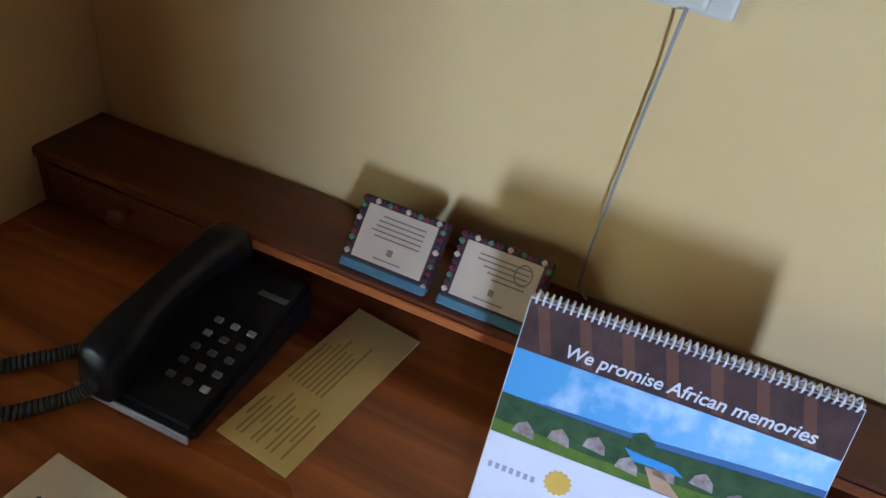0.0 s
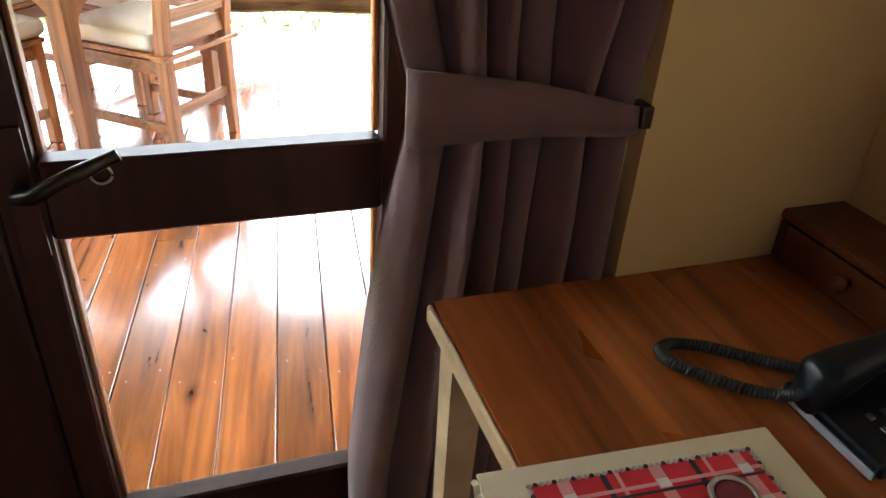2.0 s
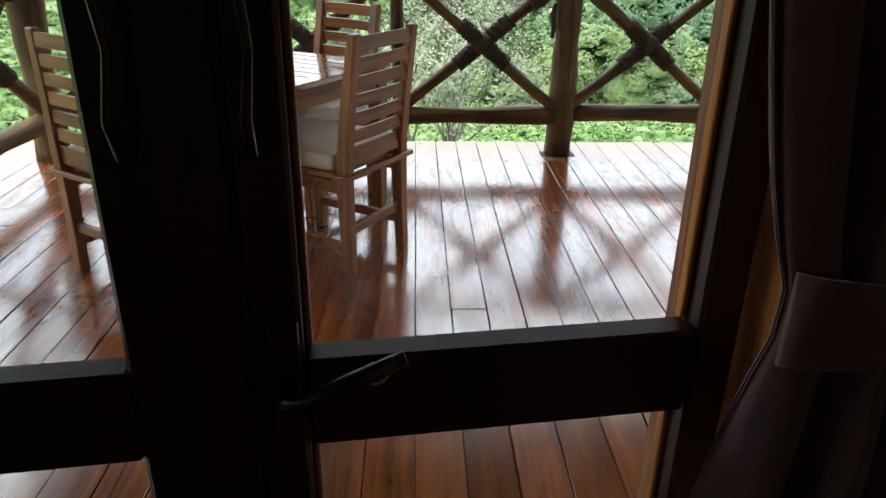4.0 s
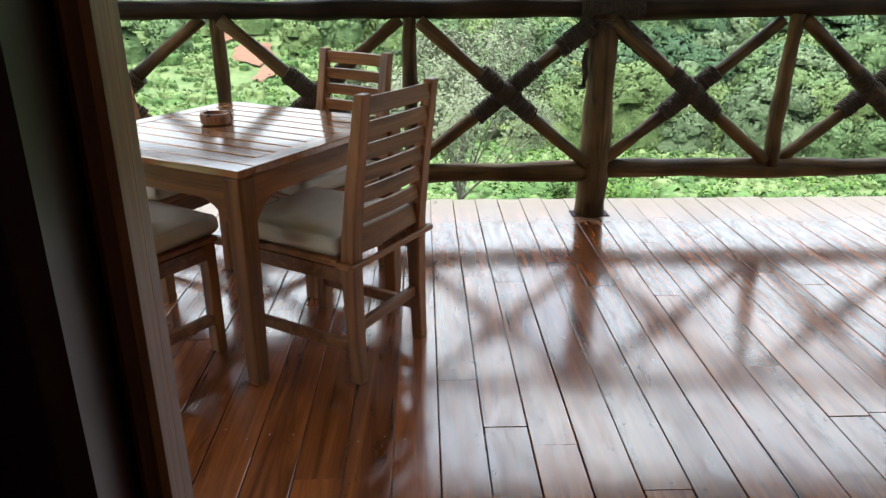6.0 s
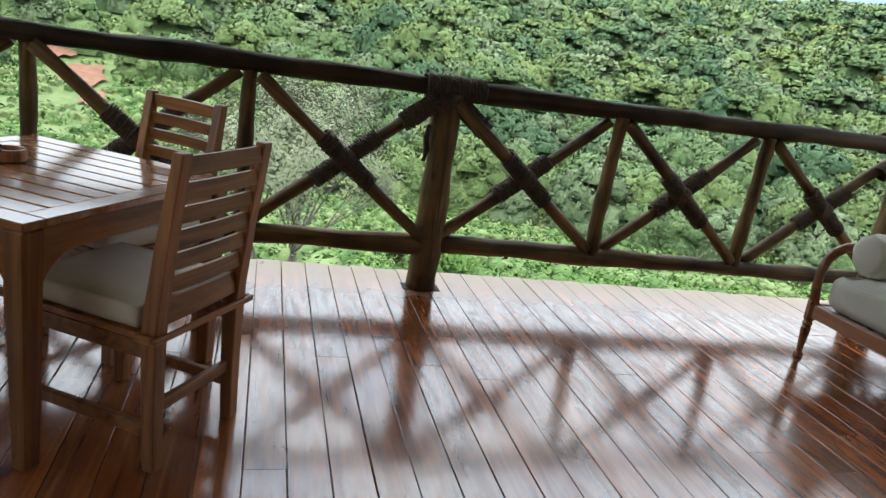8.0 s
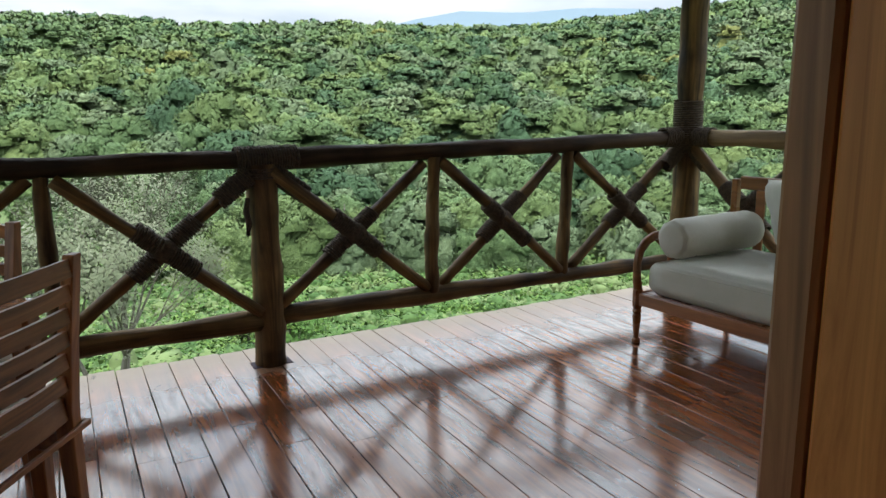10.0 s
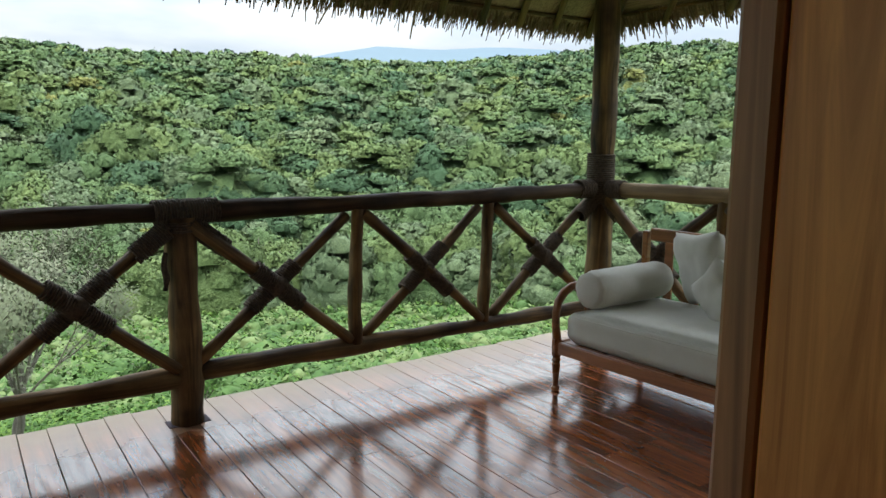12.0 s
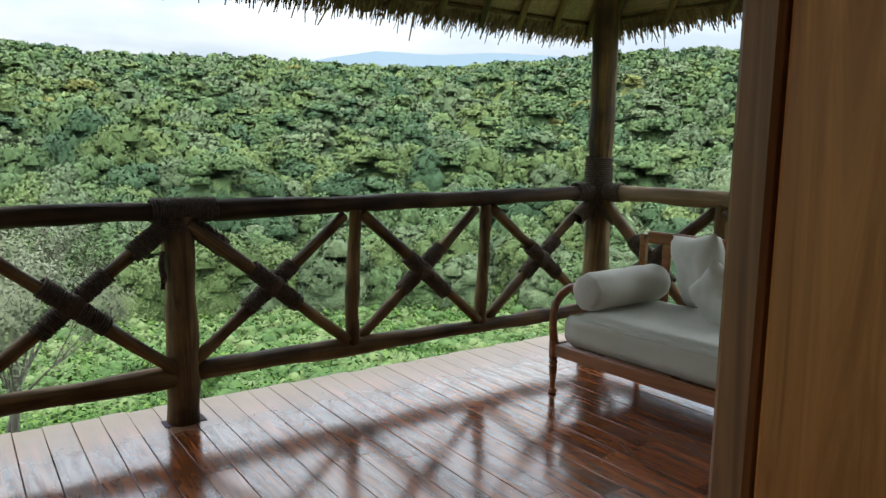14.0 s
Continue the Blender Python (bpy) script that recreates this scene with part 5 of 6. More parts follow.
def dining_chair(m, lean):
    c = thing("dining_chair", "slat-backed wooden dining chair with a grey canvas seat pad", "chair", m, group="chairs round the dining table")
    W, D = 0.196, 0.225  # half spacing of the legs
    for s in (-1, 1):
        lg = box(-0.024, 0.024, -0.021, 0.021, 0, 0.425, 0.004)
        part("front_leg", lg, M_TEAK, c, m=pose(s * W, D, 0))
        # back leg and leaning back post in one curved piece
        bm = bmesh.new()
        rows = []
        for z, y, hw, hd in ((0, -0.012, 0.021, 0.021), (0.2, -0.004, 0.023, 0.024), (0.42, 0.0, 0.024, 0.028), (0.5, -0.004, 0.024, 0.027), (0.7, -0.4 * lean, 0.023, 0.023), (0.975, -lean, 0.022, 0.017)):
            rows.append([bm.verts.new(p) for p in ((-hw, y - hd, z), (hw, y - hd, z), (hw, y + hd, z), (-hw, y + hd, z))])
        for a, b in zip(rows, rows[1:]):
            for k in range(4):
                bm.faces.new((a[k], a[(k + 1) % 4], b[(k + 1) % 4], b[k]))
        bm.faces.new(rows[0][::-1])
        bm.faces.new(rows[-1])
        bmesh.ops.bevel(bm, geom=bm.edges[:], offset=0.003, segments=1, affect="EDGES")
        part("back_leg", bm, M_TEAK, c, m=pose(s * (W - 0.005), -D, 0))
        part("side_stretcher", box(-0.013, 0.013, -D + 0.02, D - 0.02, 0.112, 0.152, 0.003), M_TEAKX, c, m=pose(s * W, 0, 0))
        part("seat_rail", box(-0.012, 0.012, -D + 0.02, D - 0.02, 0.36, 0.415, 0.003), M_TEAKX, c, m=pose(s * W, 0, 0))
    part("back_stretcher", box(-W + 0.022, W - 0.022, -0.012, 0.012, 0.178, 0.218, 0.003), M_TEAKX, c, m=pose(0, -D, 0))
    part("front_rail", box(-W + 0.022, W - 0.022, -0.012, 0.012, 0.35, 0.415, 0.003), M_TEAKX, c, m=pose(0, D, 0))
    seat = bmesh.new()
    for a in ((-W - 0.045, W + 0.045, -D - 0.045, -D - 0.03), (-W - 0.045, -W - 0.026, -D - 0.0295, -D + 0.03), (W + 0.026, W + 0.045, -D - 0.0295, -D + 0.03), (-W - 0.03, W + 0.03, -D + 0.0305, D + 0.03)):
        box(*a, 0.426, 0.446, 0.003, bm=seat)
    part("seat", seat, M_TEAKX, c)
    part("seat_pad", seat_pad(0.44, 0.46, 0.447, 0.526, seed=2), M_CANVAS, c, "stone-grey canvas seat pad", pose(0, 0.036, 0), smooth=True)

    def back_y(z):
        return -D + (-0.004 if z < 0.5 else -0.004 - (z - 0.5) * 2.0 * lean)

    z = 0.47
    for i, hgt in enumerate((0.07, 0.046, 0.046, 0.046, 0.046, 0.046, 0.052)):
        zc = z + hgt / 2
        bm = bmesh.new()
        rows = []
        for q in range(9):
            xx = -W + 0.018 + (2 * W - 0.036) * q / 8
            bow = -0.012 * (1 - (xx / W) ** 2)
            rows.append([bm.verts.new((xx, bow + dy, dz)) for dy, dz in ((-0.008, -hgt / 2), (0.008, -hgt / 2), (0.008, hgt / 2), (-0.008, hgt / 2))])
        for a, b in zip(rows, rows[1:]):
            for k in range(4):
                bm.faces.new((a[k], a[(k + 1) % 4], b[(k + 1) % 4], b[k]))
        bm.faces.new(rows[0][::-1])
        bm.faces.new(rows[-1])
        bmesh.ops.recalc_face_normals(bm, faces=bm.faces[:])
        part("back_slat", bm, M_TEAKX, c, m=pose(0, back_y(zc), zc, -math.degrees(math.atan(2.0 * lean))))
        z += hgt + 0.0235
    return c


# chairs face +y in their own frame
dining_chair(pose(-2.002, -1.63, 0, 0, 0, -33.5), 0.014)
chair = dining_chair(pose(-1.275, -1.504, 0, 0, 0, 58), 0.07)
copy_thing(chair, pose(-1.44, -0.80, 0, 0, 0, 141))
copy_thing(chair, pose(-2.15, -0.845, 0, 0, 0, 244))

# ---- daybed ----
bed = thing("daybed", "reddish wooden daybed with scrolled arms on the deck", "sofa", pose(2.0, -0.715, 0, 0, 0, 2.5))
# local: x from the front to the back, y along (negative away from the near arm), z up
BX, BY = 0.82, -1.95
part("front_rail", box(-0.016, 0.016, BY + 0.02, -0.022, 0.235, 0.31, 0.006), M_BED, bed)
part("back_rail", box(BX - 0.016, BX + 0.016, BY + 0.02, -0.022, 0.235, 0.31, 0.006), M_BED, bed)
for yy in (0.0, BY):
    part("end_rail", box(0.03, BX - 0.03, yy - 0.016, yy + 0.016, 0.24, 0.31, 0.006), M_BED, bed)
    for xx in (0.0, BX):
        lg = lathe([(0.022, 0), (0.027, 0.008), (0.026, 0.022), (0.016, 0.03), (0.017, 0.05), (0.024, 0.13), (0.027, 0.17), (0.021, 0.18), (0.029, 0.195), (0.022, 0.21), (0.03, 0.225), (0.031, 0.32), (0.027, 0.33)], 8)
        part("leg", lg, M_BED, bed, "turned tapered leg", pose(xx, yy, 0, 0, 0, 22.5))
    # scrolled arm: rises from the front leg and curls back
    s = 1 if yy == 0.0 else -1
    arm = []
    for z_, x_, y_ in ((0.32, 0, 0.0), (0.4, 0.0, 0.012), (0.48, 0.005, 0.018), (0.55, 0.02, 0.016), (0.6, 0.055, 0.008), (0.632, 0.11, 0.0), (0.64, 0.2, 0.0), (0.635, 0.4, 0.0), (0.645, 0.62, 0.0), (0.66, BX, 0.0)):
        arm.append((x_, yy + s * y_, z_))
    part("arm", tube(arm, [0.028, 0.025, 0.024, 0.026, 0.027, 0.026, 0.024, 0.024, 0.024, 0.024], 10), M_BED, bed, "scrolled wooden arm", smooth=True)
    for q in range(3):
        part("arm_spindle", tube([(0.25 + 0.2 * q, yy, 0.31), (0.25 + 0.2 * q, yy, 0.62)], [0.013, 0.011], 8), M_BED, bed)
    part("back_post", box(BX - 0.022, BX + 0.022, yy - 0.022, yy + 0.022, 0.33, 0.93, 0.006), M_BED, bed)
part("back_top_rail", box(BX - 0.018, BX + 0.018, BY - 0.03, -0.035, 0.87, 0.95, 0.008), M_BED, bed)
for q in range(9):
    part("back_slat", box(BX - 0.008, BX + 0.008, BY + 0.14 + q * 0.2, BY + 0.2 + q * 0.2, 0.312, 0.868, 0.003), M_BED, bed)
part("slat_base", box(0.02, BX - 0.02, BY + 0.03, -0.03, 0.285, 0.309, 0.004), M_BED, bed)
mat_bm = seat_pad(0.8, 1.84, 0.0, 0.2, seed=5, r=0.06, wrinkle=0.006, n=16)
mattress = thing("mattress", "thick off-white linen mattress on the daybed", "mattress", pose(2.0, -0.715, 0.3105, 0, 0, 2.5) @ pose(0.415, -0.99, 0))
part("cover", mat_bm, M_LINEN, mattress, smooth=True)
for pz in (0.05, 0.165):
    loop = [(sx * 0.394, sy * 0.914, pz) for sx, sy in ((-1, -0.96), (-0.9, -1), (0.9, -1), (1, -0.96), (1, 0.96), (0.9, 1), (-0.9, 1), (-1, 0.96), (-1, -0.96))]
    part("piping", tube(loop, 0.004, 6), M_LINEN, mattress, "sewn linen seam", smooth=True)


def bolster_bm(length, r):
    bm = bmesh.new()
    prof = [(0.0, 0.35), (0.012, 0.75), (0.035, 0.93), (0.09, 1.0), (0.3, 1.01), (0.5, 1.0), (0.7, 1.01), (0.91, 1.0), (0.965, 0.93), (0.988, 0.75), (1.0, 0.35)]
    full = []
    for (a, ra), (b, rb_) in zip(prof, prof[1:]):
        for i in range(4):
            full.append((a + (b - a) * i / 4, ra + (rb_ - ra) * i / 4))
    full.append(prof[-1])
    rings = []
    for t, k in full:
        ring = []
        for q in range(28):
            a = 2 * math.pi * q / 28
            crease = 0.007 * noise.noise((math.cos(a) * 2.5, math.sin(a) * 2.5, t * 7)) + 0.004 * math.sin(a * 9 + 5 * math.sin(t * 4)) * max(0, 1 - t / 0.35)
            rr = r * k + crease * (k > 0.8)
            ring.append(bm.verts.new((length * (t - 0.5), rr * math.cos(a), max(-r * 0.93, rr * math.sin(a)))))
        rings.append(ring)
    for r0, r1 in zip(rings, rings[1:]):
        for q in range(28):
            bm.faces.new((r0[q], r0[(q + 1) % 28], r1[(q + 1) % 28], r1[q]))
    bm.faces.new(rings[0])
    bm.faces.new(rings[-1][::-1])
    bmesh.ops.recalc_face_normals(bm, faces=bm.faces[:])
    return bm


lone("bolster", bolster_bm(0.72, 0.115), M_LINEN, "round grey-white bolster lying along the daybed arm", "bolster", pose(2.44, -0.85, 0.635, 0, 0, 3), smooth=True)
lone("cushion", pillow(0.46, 0.46, 0.17, pinch=0.1, seed=3, wrinkle=0.012), M_LINEN, "plump off-white square cushion leaning on the backrest", "cushion", pose(2.69, -1.22, 0.762, 78, 8, 68), group="cushions on the daybed", smooth=True)
lone("cushion", pillow(0.36, 0.36, 0.14, pinch=0.1, seed=8, wrinkle=0.01), M_LINEN, "smaller off-white cushion leaning on a larger one", "cushion", pose(2.53, -1.46, 0.655, 68, 38, 62), group="cushions on the daybed", smooth=True)

# ---- hillside, valley and forest ----
PROFILE = ((0, -2.6), (4, -3.0), (10, -4.6), (20, -7.4), (40, -13), (80, -22), (115, -25), (170, -22), (240, -11), (320, 4), (430, 27), (540, 47), (640, 52), (760, 40), (1100, 20), (2200, 10), (4600, 0))

# height of the ridge by angle from +y, in degrees and metres, fitted to the skyline in the camera's view
RIDGE_AZ = (-90, -60, -20, 4, 12, 20, 28, 36, 44, 50, 57, 75, 100)
RIDGE_Z = (40, 46, 55, 56.5, 55, 56.5, 54, 55.5, 60, 64, 65, 63, 50)


def ground_z(x, y):
    r = math.hypot(x, y)
    for (r0, z0), (r1, z1) in zip(PROFILE, PROFILE[1:]):
        if r <= r1:
            t = (r - r0) / (r1 - r0)
            break
    else:
        t, z0, z1 = 1, PROFILE[-1][1], PROFILE[-1][1]
    z = z0 + (z1 - z0) * t
    az = math.degrees(math.atan2(x, y))
    far = min(1, max(0, (r - 60) / 300))
    ridge = min(1, max(0, (r - 200) / 360))
    ridge = ridge * ridge * (3 - 2 * ridge)
    z += far * (1 - 0.6 * ridge) * (7 * noise.noise((x * 0.006, y * 0.006, 2.0)) + 3.0 * noise.noise((x * 0.016, y * 0.016, 5.0)))
    z += ridge * (float(np.interp(az, RIDGE_AZ, RIDGE_Z)) - 50)
    z += min(1, r / 25) * 0.9 * noise.noise((x * 0.05, y * 0.05, 7.0))
    if y < 0:
        z = z + (-3.2 - z) * min(1, -y / 60)
    return z


bm = bmesh.new()
radii = [0.0] + [2.2 * 1.115 ** i for i in range(72)]
na = 144
prev = None
for i, r in enumerate(radii):
    if i == 0:
        ring = [bm.verts.new((0, 0, -2.7))]
    else:
        ring = []
        for q in range(na):
            a = 2 * math.pi * q / na
            xx, yy = r * math.sin(a), r * math.cos(a)
            ring.append(bm.verts.new((xx, yy, ground_z(xx, yy))))
    if prev:
        for q in range(na):
            if len(prev) == 1:
                bm.faces.new((prev[0], ring[(q + 1) % na], ring[q]))
            else:
                bm.faces.new((prev[q], prev[(q + 1) % na], ring[(q + 1) % na], ring[q]))
    prev = ring
bmesh.ops.recalc_face_normals(bm, faces=bm.faces[:])
lone("ground", bm, M_SOIL, "green hillside falling to a forested valley", "ground", kind="structure", smooth=True)

RNG = np.random.default_rng(5)


def leaf_cloud(centres, normals, size, squash=0.6, loose=0.3):
    """Quads, one for each centre, facing roughly along the normals; arrays of vertices and faces."""
    n = len(centres)
    nrm = normals / np.linalg.norm(normals, axis=1)[:, None] + RNG.normal(0, loose, (n, 3))
    nrm /= np.linalg.norm(nrm, axis=1)[:, None]
    ref = RNG.normal(0, 1, (n, 3))
    t = np.cross(nrm, ref)
    t /= np.linalg.norm(t, axis=1)[:, None]
    b = np.cross(nrm, t)
    s = (size * RNG.uniform(0.6, 1.4, n))[:, None]
    q = s * squash
    bend = nrm * s * 0.25
    v = np.stack([centres - t * s, centres - b * q - bend, centres + t * s, centres + b * q - bend], 1).reshape(-1, 3)
    return v


def mesh_from(name, verts, mat, normals=None):
    me = bpy.data.meshes.new(name)
    n = len(verts) // 4
    me.vertices.add(len(verts))
    me.vertices.foreach_set("co", np.asarray(verts, dtype=np.float32).ravel())
    me.loops.add(n * 4)
    me.loops.foreach_set("vertex_index", np.arange(n * 4, dtype=np.int32))
    me.polygons.add(n)
    me.polygons.foreach_set("loop_start", np.arange(0, n * 4, 4, dtype=np.int32))
    me.update(calc_edges=True)
    me.materials.append(mat)
    if normals is not None:
        # leaf sprays share the rounded shading of their crown
        me.polygons.foreach_set("use_smooth", np.ones(n, dtype=bool))
        me.normals_split_custom_set_from_vertices(np.repeat(normals, 4, axis=0).tolist())
    return me


def unit(v):
    return v / np.linalg.norm(v, axis=1)[:, None]


def in_clearing(x, y):
    a = math.degrees(math.atan2(x, y))
    r = math.hypot(x, y)
    return -60 < a < -2 + 6 * noise.noise((r * 0.02, 1.0, 0)) and r < 260


def dome_template(seg, rings):
    """Directions of a dome that reaches below its middle, and its triangles."""
    d = [(0.0, 0.0, 1.0)]
    for i in range(1, rings + 1):
        t = radians(112) * i / rings
        for q in range(seg):
            a = 2 * math.pi * (q + 0.5 * (i % 2)) / seg
            d.append((math.sin(t) * math.cos(a), math.sin(t) * math.sin(a), math.cos(t)))
    f = [(0, 1 + q, 1 + (q + 1) % seg) for q in range(seg)]
    for i in range(rings - 1):
        o = 1 + i * seg
        for q in range(seg):
            a, c = o + q, o + (q + 1) % seg
            f += [(a, a + seg, c), (c, a + seg, c + seg)]
    return np.array(d), np.array(f)


def tri_mesh(name, verts, tris, mat):
    me = bpy.data.meshes.new(name)
    me.vertices.add(len(verts))
    me.vertices.foreach_set("co", np.asarray(verts, dtype=np.float32).ravel())
    me.loops.add(len(tris) * 3)
    me.loops.foreach_set("vertex_index", np.asarray(tris, dtype=np.int32).ravel())
    me.polygons.add(len(tris))
    me.polygons.foreach_set("loop_start", np.arange(0, len(tris) * 3, 3, dtype=np.int32))
    me.polygons.foreach_set("use_smooth", np.ones(len(tris), dtype=bool))
    me.update(calc_edges=True)
    me.materials.append(mat)
    return me


class Domes:
    """Gathers lumpy leaf domes into one mesh."""

    def __init__(self):
        self.v, self.f, self.n = [], [], 0

    def add(self, c, rx, rz, template, r, lump=0.1):
        d, f = template
        k = 1 + r.normal(0, lump, len(d))
        p = d * k[:, None] * np.array([rx, rx, rz]) + np.array(c)
        self.v.append(p)
        self.f.append(f + self.n)
        self.n += len(d)

    def build(self, name, mat):
        return tri_mesh(name, np.concatenate(self.v), np.concatenate(self.f), mat)


T_MID, T_FAR, T_LOW = dome_template(8, 4), dome_template(6, 3), dome_template(5, 2)
rf = np.random.default_rng(21)
SPECIES = (M_LEAF_FOREST, M_LEAF_DEEP, M_LEAF_OLIVE, M_LEAF_GREY, M_LEAF_GOLD)
forest_body = [Domes() for _ in SPECIES]
forest_leaf = [[] for _ in SPECIES]
forest_norm = [[] for _ in SPECIES]


def crown_lobes(kind, width, height, n, r):
    """Overlapping lobes (x, y, z, radius, flatness) of a crown: 0 a layered umbrella, 1 round, 2 billowing."""
    lobes = []
    turn = r.uniform(0, 6.28)
    for q in range(n):
        f = (q + 0.4) / n
        a = turn + q * 2.39996 + r.normal(0, 0.25)
        if kind == 0:
            d, z = 0.38 * math.sqrt(f), 0.84 - 0.24 * f ** 1.3 + r.uniform(-0.07, 0.05)
            size, flat_ = r.uniform(0.16, 0.24), 0.42
        elif kind == 1:
            polar = 1.95 * f ** 0.62
            d, z = 0.33 * math.sin(polar), 0.5 + 0.3 * math.cos(polar) + r.uniform(-0.03, 0.03)
            size, flat_ = r.uniform(0.15, 0.21), 0.85
        else:
            d, z = 0.34 * f ** 0.7, 0.82 - 0.6 * f ** 1.2 + r.uniform(-0.08, 0.05)
            size, flat_ = r.uniform(0.14, 0.22), 0.95
        d *= r.uniform(0.85, 1.12)
        lobes.append((d * width * math.cos(a), d * width * math.sin(a), z * height, width * size, flat_))
    return lobes


def forest_tree(x, y, dist, r):
    base = ground_z(x, y)
    clump = noise.noise((x * 0.011, y * 0.011, 4.0))
    kind = int(r.choice([0, 0, 0, 1, 1, 2]) if dist > 210 else r.choice([0, 1, 1, 1, 2]))
    pick = r.random() + 0.35 * clump
    sp = 1 if pick < 0.16 else 0 if pick < 0.56 else 3 if pick < 0.78 else 2
    if r.random() < 0.01:
        sp = 4
    width = r.uniform(8.5, 16.5) * (0.85 if dist < 150 else 1.0)
    if r.random() < 0.12:
        width *= 1.35
    height = width * r.uniform(0.62, 1.12) if dist < 420 else r.uniform(7.5, 13.5)
    body, leaves, norms = forest_body[sp], forest_leaf[sp], forest_norm[sp]
    near = dist < 230
    body.add((x, y, base + height * 0.15), width * 0.46, height * 0.5, T_MID if near else T_FAR, r, 0.1)
    size = 0.0025 * dist + 0.02
    for lx, ly, lz, lr, fl in crown_lobes(kind, width, height, 15 if near else 11 if dist < 380 else 8, r):
        body.add((x + lx, y + ly, base + lz), lr * 0.88, lr * fl * 0.88, T_FAR if near else T_LOW, r, 0.12)
        k = max(6, int((3.0 if near else 1.7) * (lr / size) ** 2))
        d = r.normal(0, 1, (k, 3))
        d /= np.linalg.norm(d, axis=1)[:, None]
        d[:, 2] = np.where(d[:, 2] < -0.2, -d[:, 2], d[:, 2])
        p = d * np.array([lr, lr, lr * fl]) * r.uniform(0.86, 1.16, k)[:, None] + np.array([x + lx, y + ly, base + lz])
        out = unit(d / np.array([1, 1, fl]))
        leaves.append(leaf_cloud(p, out, np.full(k, size), 0.6, 0.6))
        crown = (p - np.array([x, y, base + height * 0.45])) / np.array([width * 0.45, width * 0.45, height * 0.45])
        norms.append(unit(0.5 * out + 0.75 * crown + r.normal(0, 0.12, (k, 3))))
    # foliage hanging down to the undergrowth
    k = int((3.2 if near else 1.3) * (width * 0.44 / size) ** 2)
    d = unit(r.normal(0, 1, (k, 3)))
    d[:, 2] = np.abs(d[:, 2]) * 0.95 - 0.15
    p = d * np.array([width * 0.48, width * 0.48, height * 0.52]) * r.uniform(0.95, 1.1, k)[:, None] + np.array([x, y, base + height * 0.16])
    leaves.append(leaf_cloud(p, d, np.full(k, size), 0.7, 0.5))
    norms.append(unit(d + np.array([0, 0, 0.15])))


spots = []
r = 114.0
while r < 650:
    step = 8.8 + max(0, r - 200) * 0.008
    a = -41.0
    while a < 74:
        aa = radians(a + rf.uniform(-0.45, 0.45) * math.degrees(step / r))
        rr = r + rf.uniform(-0.45, 0.45) * step
        xx, yy = rr * math.sin(aa), rr * math.cos(aa)
        a += math.degrees(step / r)
        if in_clearing(xx, yy) and (rr < 190 or rf.random() < 0.8):
            continue
        spots.append((xx, yy, rr))
    r += step * 0.86
for xx, yy, rr in spots:
    forest_tree(xx, yy, rr, rf)
near_spots = [q for q in spots if q[2] < 150]
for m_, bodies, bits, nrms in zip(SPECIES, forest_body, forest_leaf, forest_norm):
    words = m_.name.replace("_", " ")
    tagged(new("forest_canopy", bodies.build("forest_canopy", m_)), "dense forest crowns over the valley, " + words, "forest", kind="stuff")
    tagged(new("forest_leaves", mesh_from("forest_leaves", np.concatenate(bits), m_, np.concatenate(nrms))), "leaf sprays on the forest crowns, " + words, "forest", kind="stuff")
# bushes over the open slope, which leave the bare earth free
EARTH = ((-43, 182, 7, 11), (-51, 198, 5, 10), (-38, 168, 3, 10))
bushes = Domes()
bush_bits = []
bush_norm = []
for i in range(9000):
    rr = 26 + 240 * rf.random() ** 1.1
    aa = radians(rf.uniform(-62, 88))
    xx, yy = rr * math.sin(aa), rr * math.cos(aa)
    if rr > 124 and not in_clearing(xx, yy):
        continue
    if noise.noise((xx * 0.06, yy * 0.06, 9.0)) < -0.3:
        continue
    if any(((xx - q[0]) / q[2]) ** 2 + ((yy - q[1]) / q[3]) ** 2 < 1 for q in EARTH):
        continue
    s = rf.uniform(0.5, 1.7) * (0.75 + rr * 0.006)
    for q in range(2):
        o = rf.normal(0, 0.5 * s, 2)
        bushes.add((xx + o[0], yy + o[1], ground_z(xx, yy) + 0.1 * s), s * rf.uniform(0.45, 0.7), s * rf.uniform(0.4, 0.65), T_LOW, rf, 0.16)
        k = 14
        d = rf.normal(0, 1, (k, 3))
        d /= np.linalg.norm(d, axis=1)[:, None]
        d[:, 2] = np.abs(d[:, 2])
        p = d * s * rf.uniform(0.6, 1.0, k)[:, None] * 0.85 + np.array([xx + o[0], yy + o[1], ground_z(xx, yy) + 0.1 * s])
        bush_norm.append(d + np.array([0, 0, 0.3]))
        bush_bits.append(leaf_cloud(p, d + np.array([0, 0, 0.5]), np.full(k, 0.12 + rr * 0.0017)))
tagged(new("slope_bushes", bushes.build("slope_bushes", M_LEAF_SLOPE)), "light green bushes scattered over the open slope", "bushes", kind="stuff")
tagged(new("bush_leaves", mesh_from("bush_leaves", np.concatenate(bush_bits), M_LEAF_SLOPE, unit(np.concatenate(bush_norm)))), "loose leaves on the slope bushes", "bushes", kind="stuff")

# trunks of the forest, one joined mesh
bm = bmesh.new()
for xx, yy, rr in near_spots:
    b = ground_z(xx, yy)
    tube([(xx, yy, b - 0.5), (xx + rf.uniform(-0.6, 0.6), yy, b + 4), (xx + rf.uniform(-1, 1), yy, b + 8)], [0.16, 0.12, 0.07], 5, bm)
lone("forest_trunks", bm, M_BARK, "pale trunks standing in the forest", "forest", kind="stuff", smooth=True)

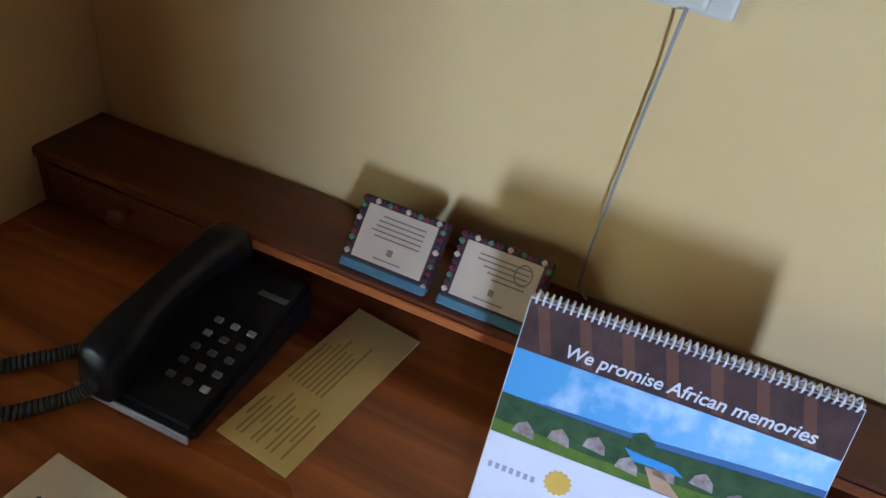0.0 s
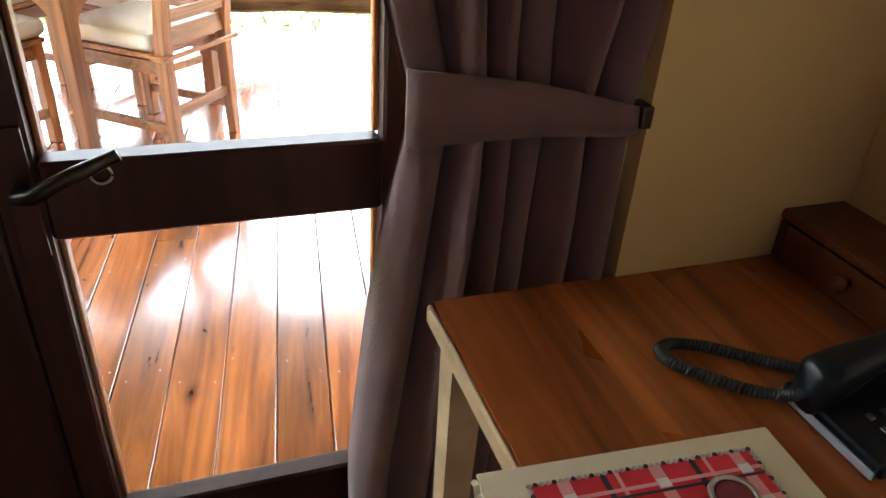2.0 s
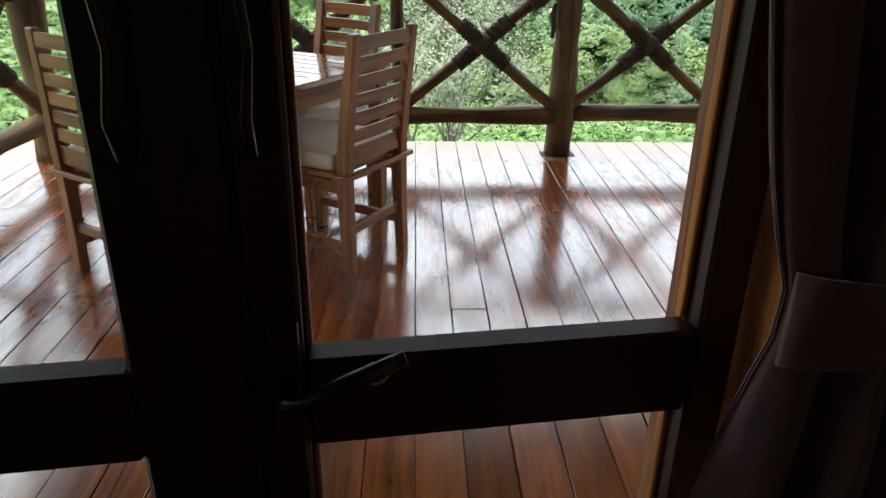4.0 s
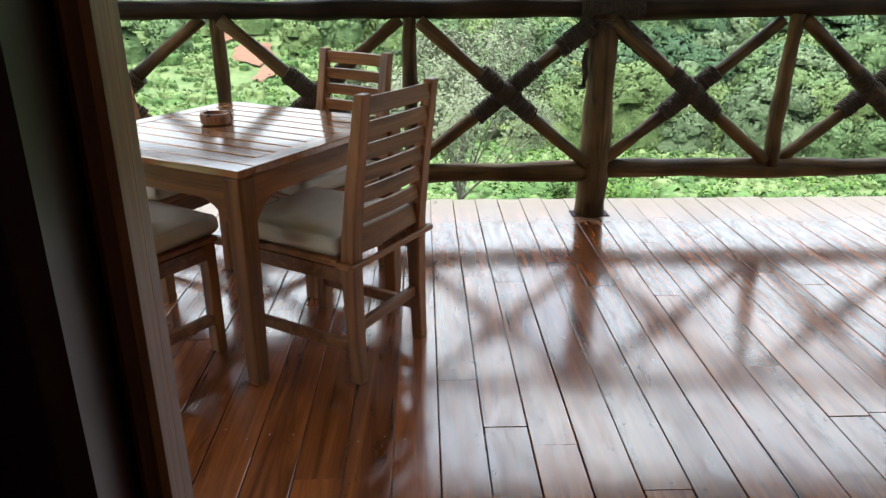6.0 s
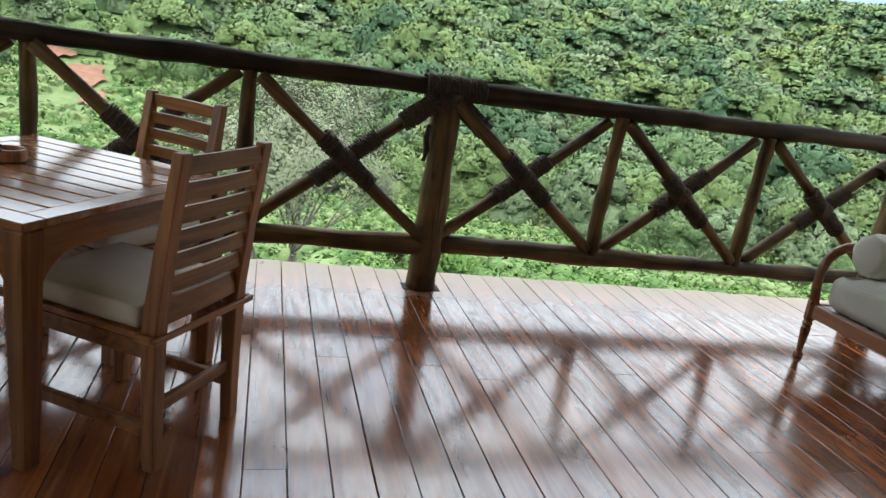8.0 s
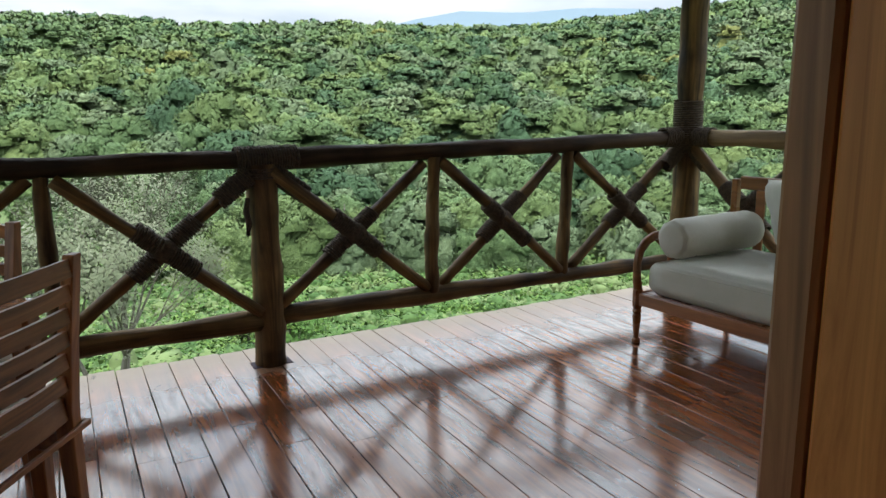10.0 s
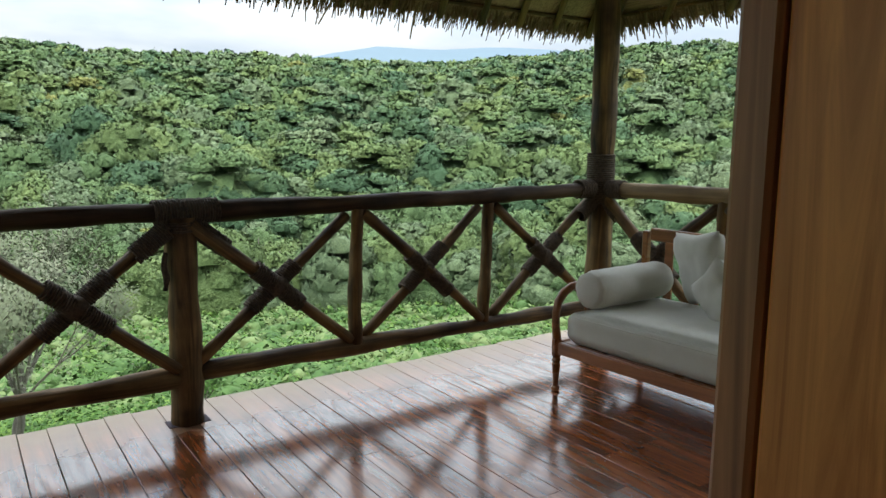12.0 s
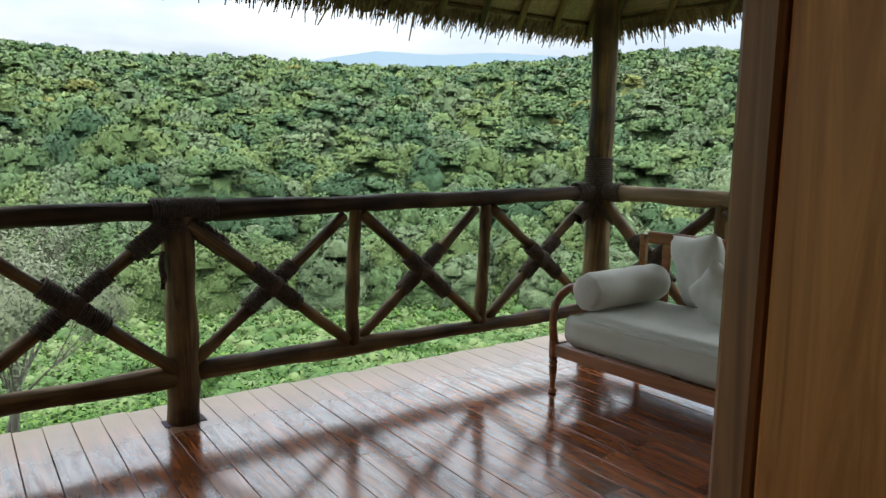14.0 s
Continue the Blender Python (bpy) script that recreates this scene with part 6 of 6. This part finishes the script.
# shrubs on the near slope
shrub = []
n = 5200
rs = np.random.default_rng(8)
rad = 3.5 + 150 * rs.random(n) ** 1.5
ang = np.radians(rs.uniform(-62, 88, n))
for rr, aa in zip(rad, ang):
    xx, yy = rr * math.sin(aa), rr * math.cos(aa) + 1.5
    if yy < 1.6:
        continue
    if rr > 126 and not in_clearing(xx, yy):
        continue
    s = rs.uniform(0.5, 1.3) * (0.7 + min(rr, 60) * 0.016)
    k = int(95 if rr < 14 else 50 if rr < 40 else 25)
    d = rs.normal(0, 1, (k, 3))
    d /= np.linalg.norm(d, axis=1)[:, None]
    d[:, 2] = np.abs(d[:, 2])
    p = d * (s * rs.uniform(0.6, 1.05, k))[:, None]
    p[:, 2] *= 0.8
    p += np.array([xx, yy, ground_z(xx, yy)])
    size = 0.035 + 0.0028 * rr
    shrub.append(leaf_cloud(p, d + np.array([0, 0, 0.5]), np.full(k, size), 0.55))
tagged(new("shrubs", mesh_from("shrubs", np.concatenate(shrub), M_LEAF_SHRUB)), "bright green shrubs covering the slope below the deck", "shrubs", kind="stuff")


def branchy(bm, p, d, length, rad, depth, rnd, tips, low=1):
    q = p + d * length
    tube([p, p.lerp(q, 0.5) + Vector((rnd.uniform(-1, 1), rnd.uniform(-1, 1), 0)) * length * 0.05, q], [rad, rad * 0.85, rad * 0.65], 6 if depth > 2 else 4, bm, cap=False)
    if depth <= low:
        tips.append((p, q))
    if depth == 0:
        return
    for _ in range(3 if depth > 1 else 4):
        e = (d + Vector((rnd.uniform(-1, 1), rnd.uniform(-1, 1), rnd.uniform(-0.25, 0.7))) * 0.62).normalized()
        branchy(bm, q, e, length * rnd.uniform(0.62, 0.86), rad * 0.58, depth - 1, rnd, tips, low)


def small_tree(x, y, height, spread, leaf_mat, count, size, label, seed, depth=4, stems=3, low=1):
    base = ground_z(x, y)
    t = thing("tree", label, "tree", pose(x, y, base - 0.1))
    rnd = random.Random(seed)
    bm = bmesh.new()
    tips = []
    for k in range(stems):
        a = k * 2.1 + seed
        branchy(bm, Vector((0.1 * math.cos(a), 0.1 * math.sin(a), 0)), Vector((0.3 * math.cos(a) * spread, 0.3 * math.sin(a) * spread, 1)).normalized(), height * 0.3, height * 0.014 * (3 / stems) ** 0.5, depth, rnd, tips, low)
    part("trunk", bm, M_BARK, t, "pale grey multi-stemmed trunk", smooth=True)
    pts, nn = [], []
    r = np.random.default_rng(seed)
    for p, q in tips:
        for _ in range(count):
            c = p.lerp(q, float(r.random()))
            o = r.normal(0, 0.13, 3)
            pts.append((c.x + o[0], c.y + o[1], c.z + o[2]))
            nn.append((c.x * 0.4, c.y * 0.4, 1.0))
    v = leaf_cloud(np.array(pts), np.array(nn), np.full(len(pts), size), 0.5)
    cr = new("crown", mesh_from("crown", v, leaf_mat, unit(np.array(nn))))
    cr.parent = t
    return t


PALE = (-0.35, 13.5)
small_tree(PALE[0], PALE[1], 5.9, 1.25, M_LEAF_PALE, 26, 0.042, "pale grey-green flowering tree with bare twigs below the deck", 3, 4, 6, 3)
small_tree(4.6, 17.0, 3.2, 1.2, M_LEAF_SHRUB, 24, 0.075, "low bright green tree on the slope", 9, 3)

# yellow-flowering mat of bush just below the deck edge
yb = []
for i in range(60):
    xx, yy = rs.uniform(0.3, 3.6), rs.uniform(6.0, 9.0)
    s = rs.uniform(0.4, 0.9)
    k = 90
    d = rs.normal(0, 1, (k, 3))
    d /= np.linalg.norm(d, axis=1)[:, None]
    d[:, 2] = np.abs(d[:, 2])
    p = d * s * np.array([1, 1, 0.55]) + np.array([xx, yy, ground_z(xx, yy) + 0.35])
    yb.append(leaf_cloud(p, d + np.array([0, 0, 0.6]), np.full(k, 0.05), 0.6))
tagged(new("yellow_bush", mesh_from("yellow_bush", np.concatenate(yb), M_LEAF_YELLOW)), "yellow-green flowering bush below the deck edge", "bush", kind="stuff")

# bare red earth on the open slope
bm = bmesh.new()
for cx, cy, sx, sy in EARTH:
    c = bm.verts.new((cx, cy, ground_z(cx, cy) + 1.2))
    rim = []
    for q in range(18):
        a = 2 * math.pi * q / 18
        f = 0.7 + 0.5 * noise.noise((math.cos(a) * 1.3, math.sin(a) * 1.3, cx))
        xx, yy = cx + sx * f * math.cos(a), cy + sy * f * math.sin(a)
        rim.append(bm.verts.new((xx, yy, ground_z(xx, yy) + 0.9)))
    for q in range(18):
        bm.faces.new((c, rim[q], rim[(q + 1) % 18]))
lone("bare_earth", bm, M_REDSOIL, "bare red earth patches on the open slope", "ground", kind="structure", smooth=True)

# far ridge, its mist put into colour and glow
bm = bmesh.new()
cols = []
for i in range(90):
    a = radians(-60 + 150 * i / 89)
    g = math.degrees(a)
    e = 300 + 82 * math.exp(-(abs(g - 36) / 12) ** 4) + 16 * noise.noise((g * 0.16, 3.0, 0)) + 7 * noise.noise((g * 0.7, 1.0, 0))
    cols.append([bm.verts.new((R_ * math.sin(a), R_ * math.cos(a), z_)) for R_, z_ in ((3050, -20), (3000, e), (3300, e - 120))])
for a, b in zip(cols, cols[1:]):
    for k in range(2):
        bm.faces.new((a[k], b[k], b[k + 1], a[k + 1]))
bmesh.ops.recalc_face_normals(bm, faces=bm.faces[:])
lone("backdrop", bm, M_PAINTED_MIST, "far ridge on the horizon, mist painted as pale blue glow", "backdrop", kind="structure", smooth=True)
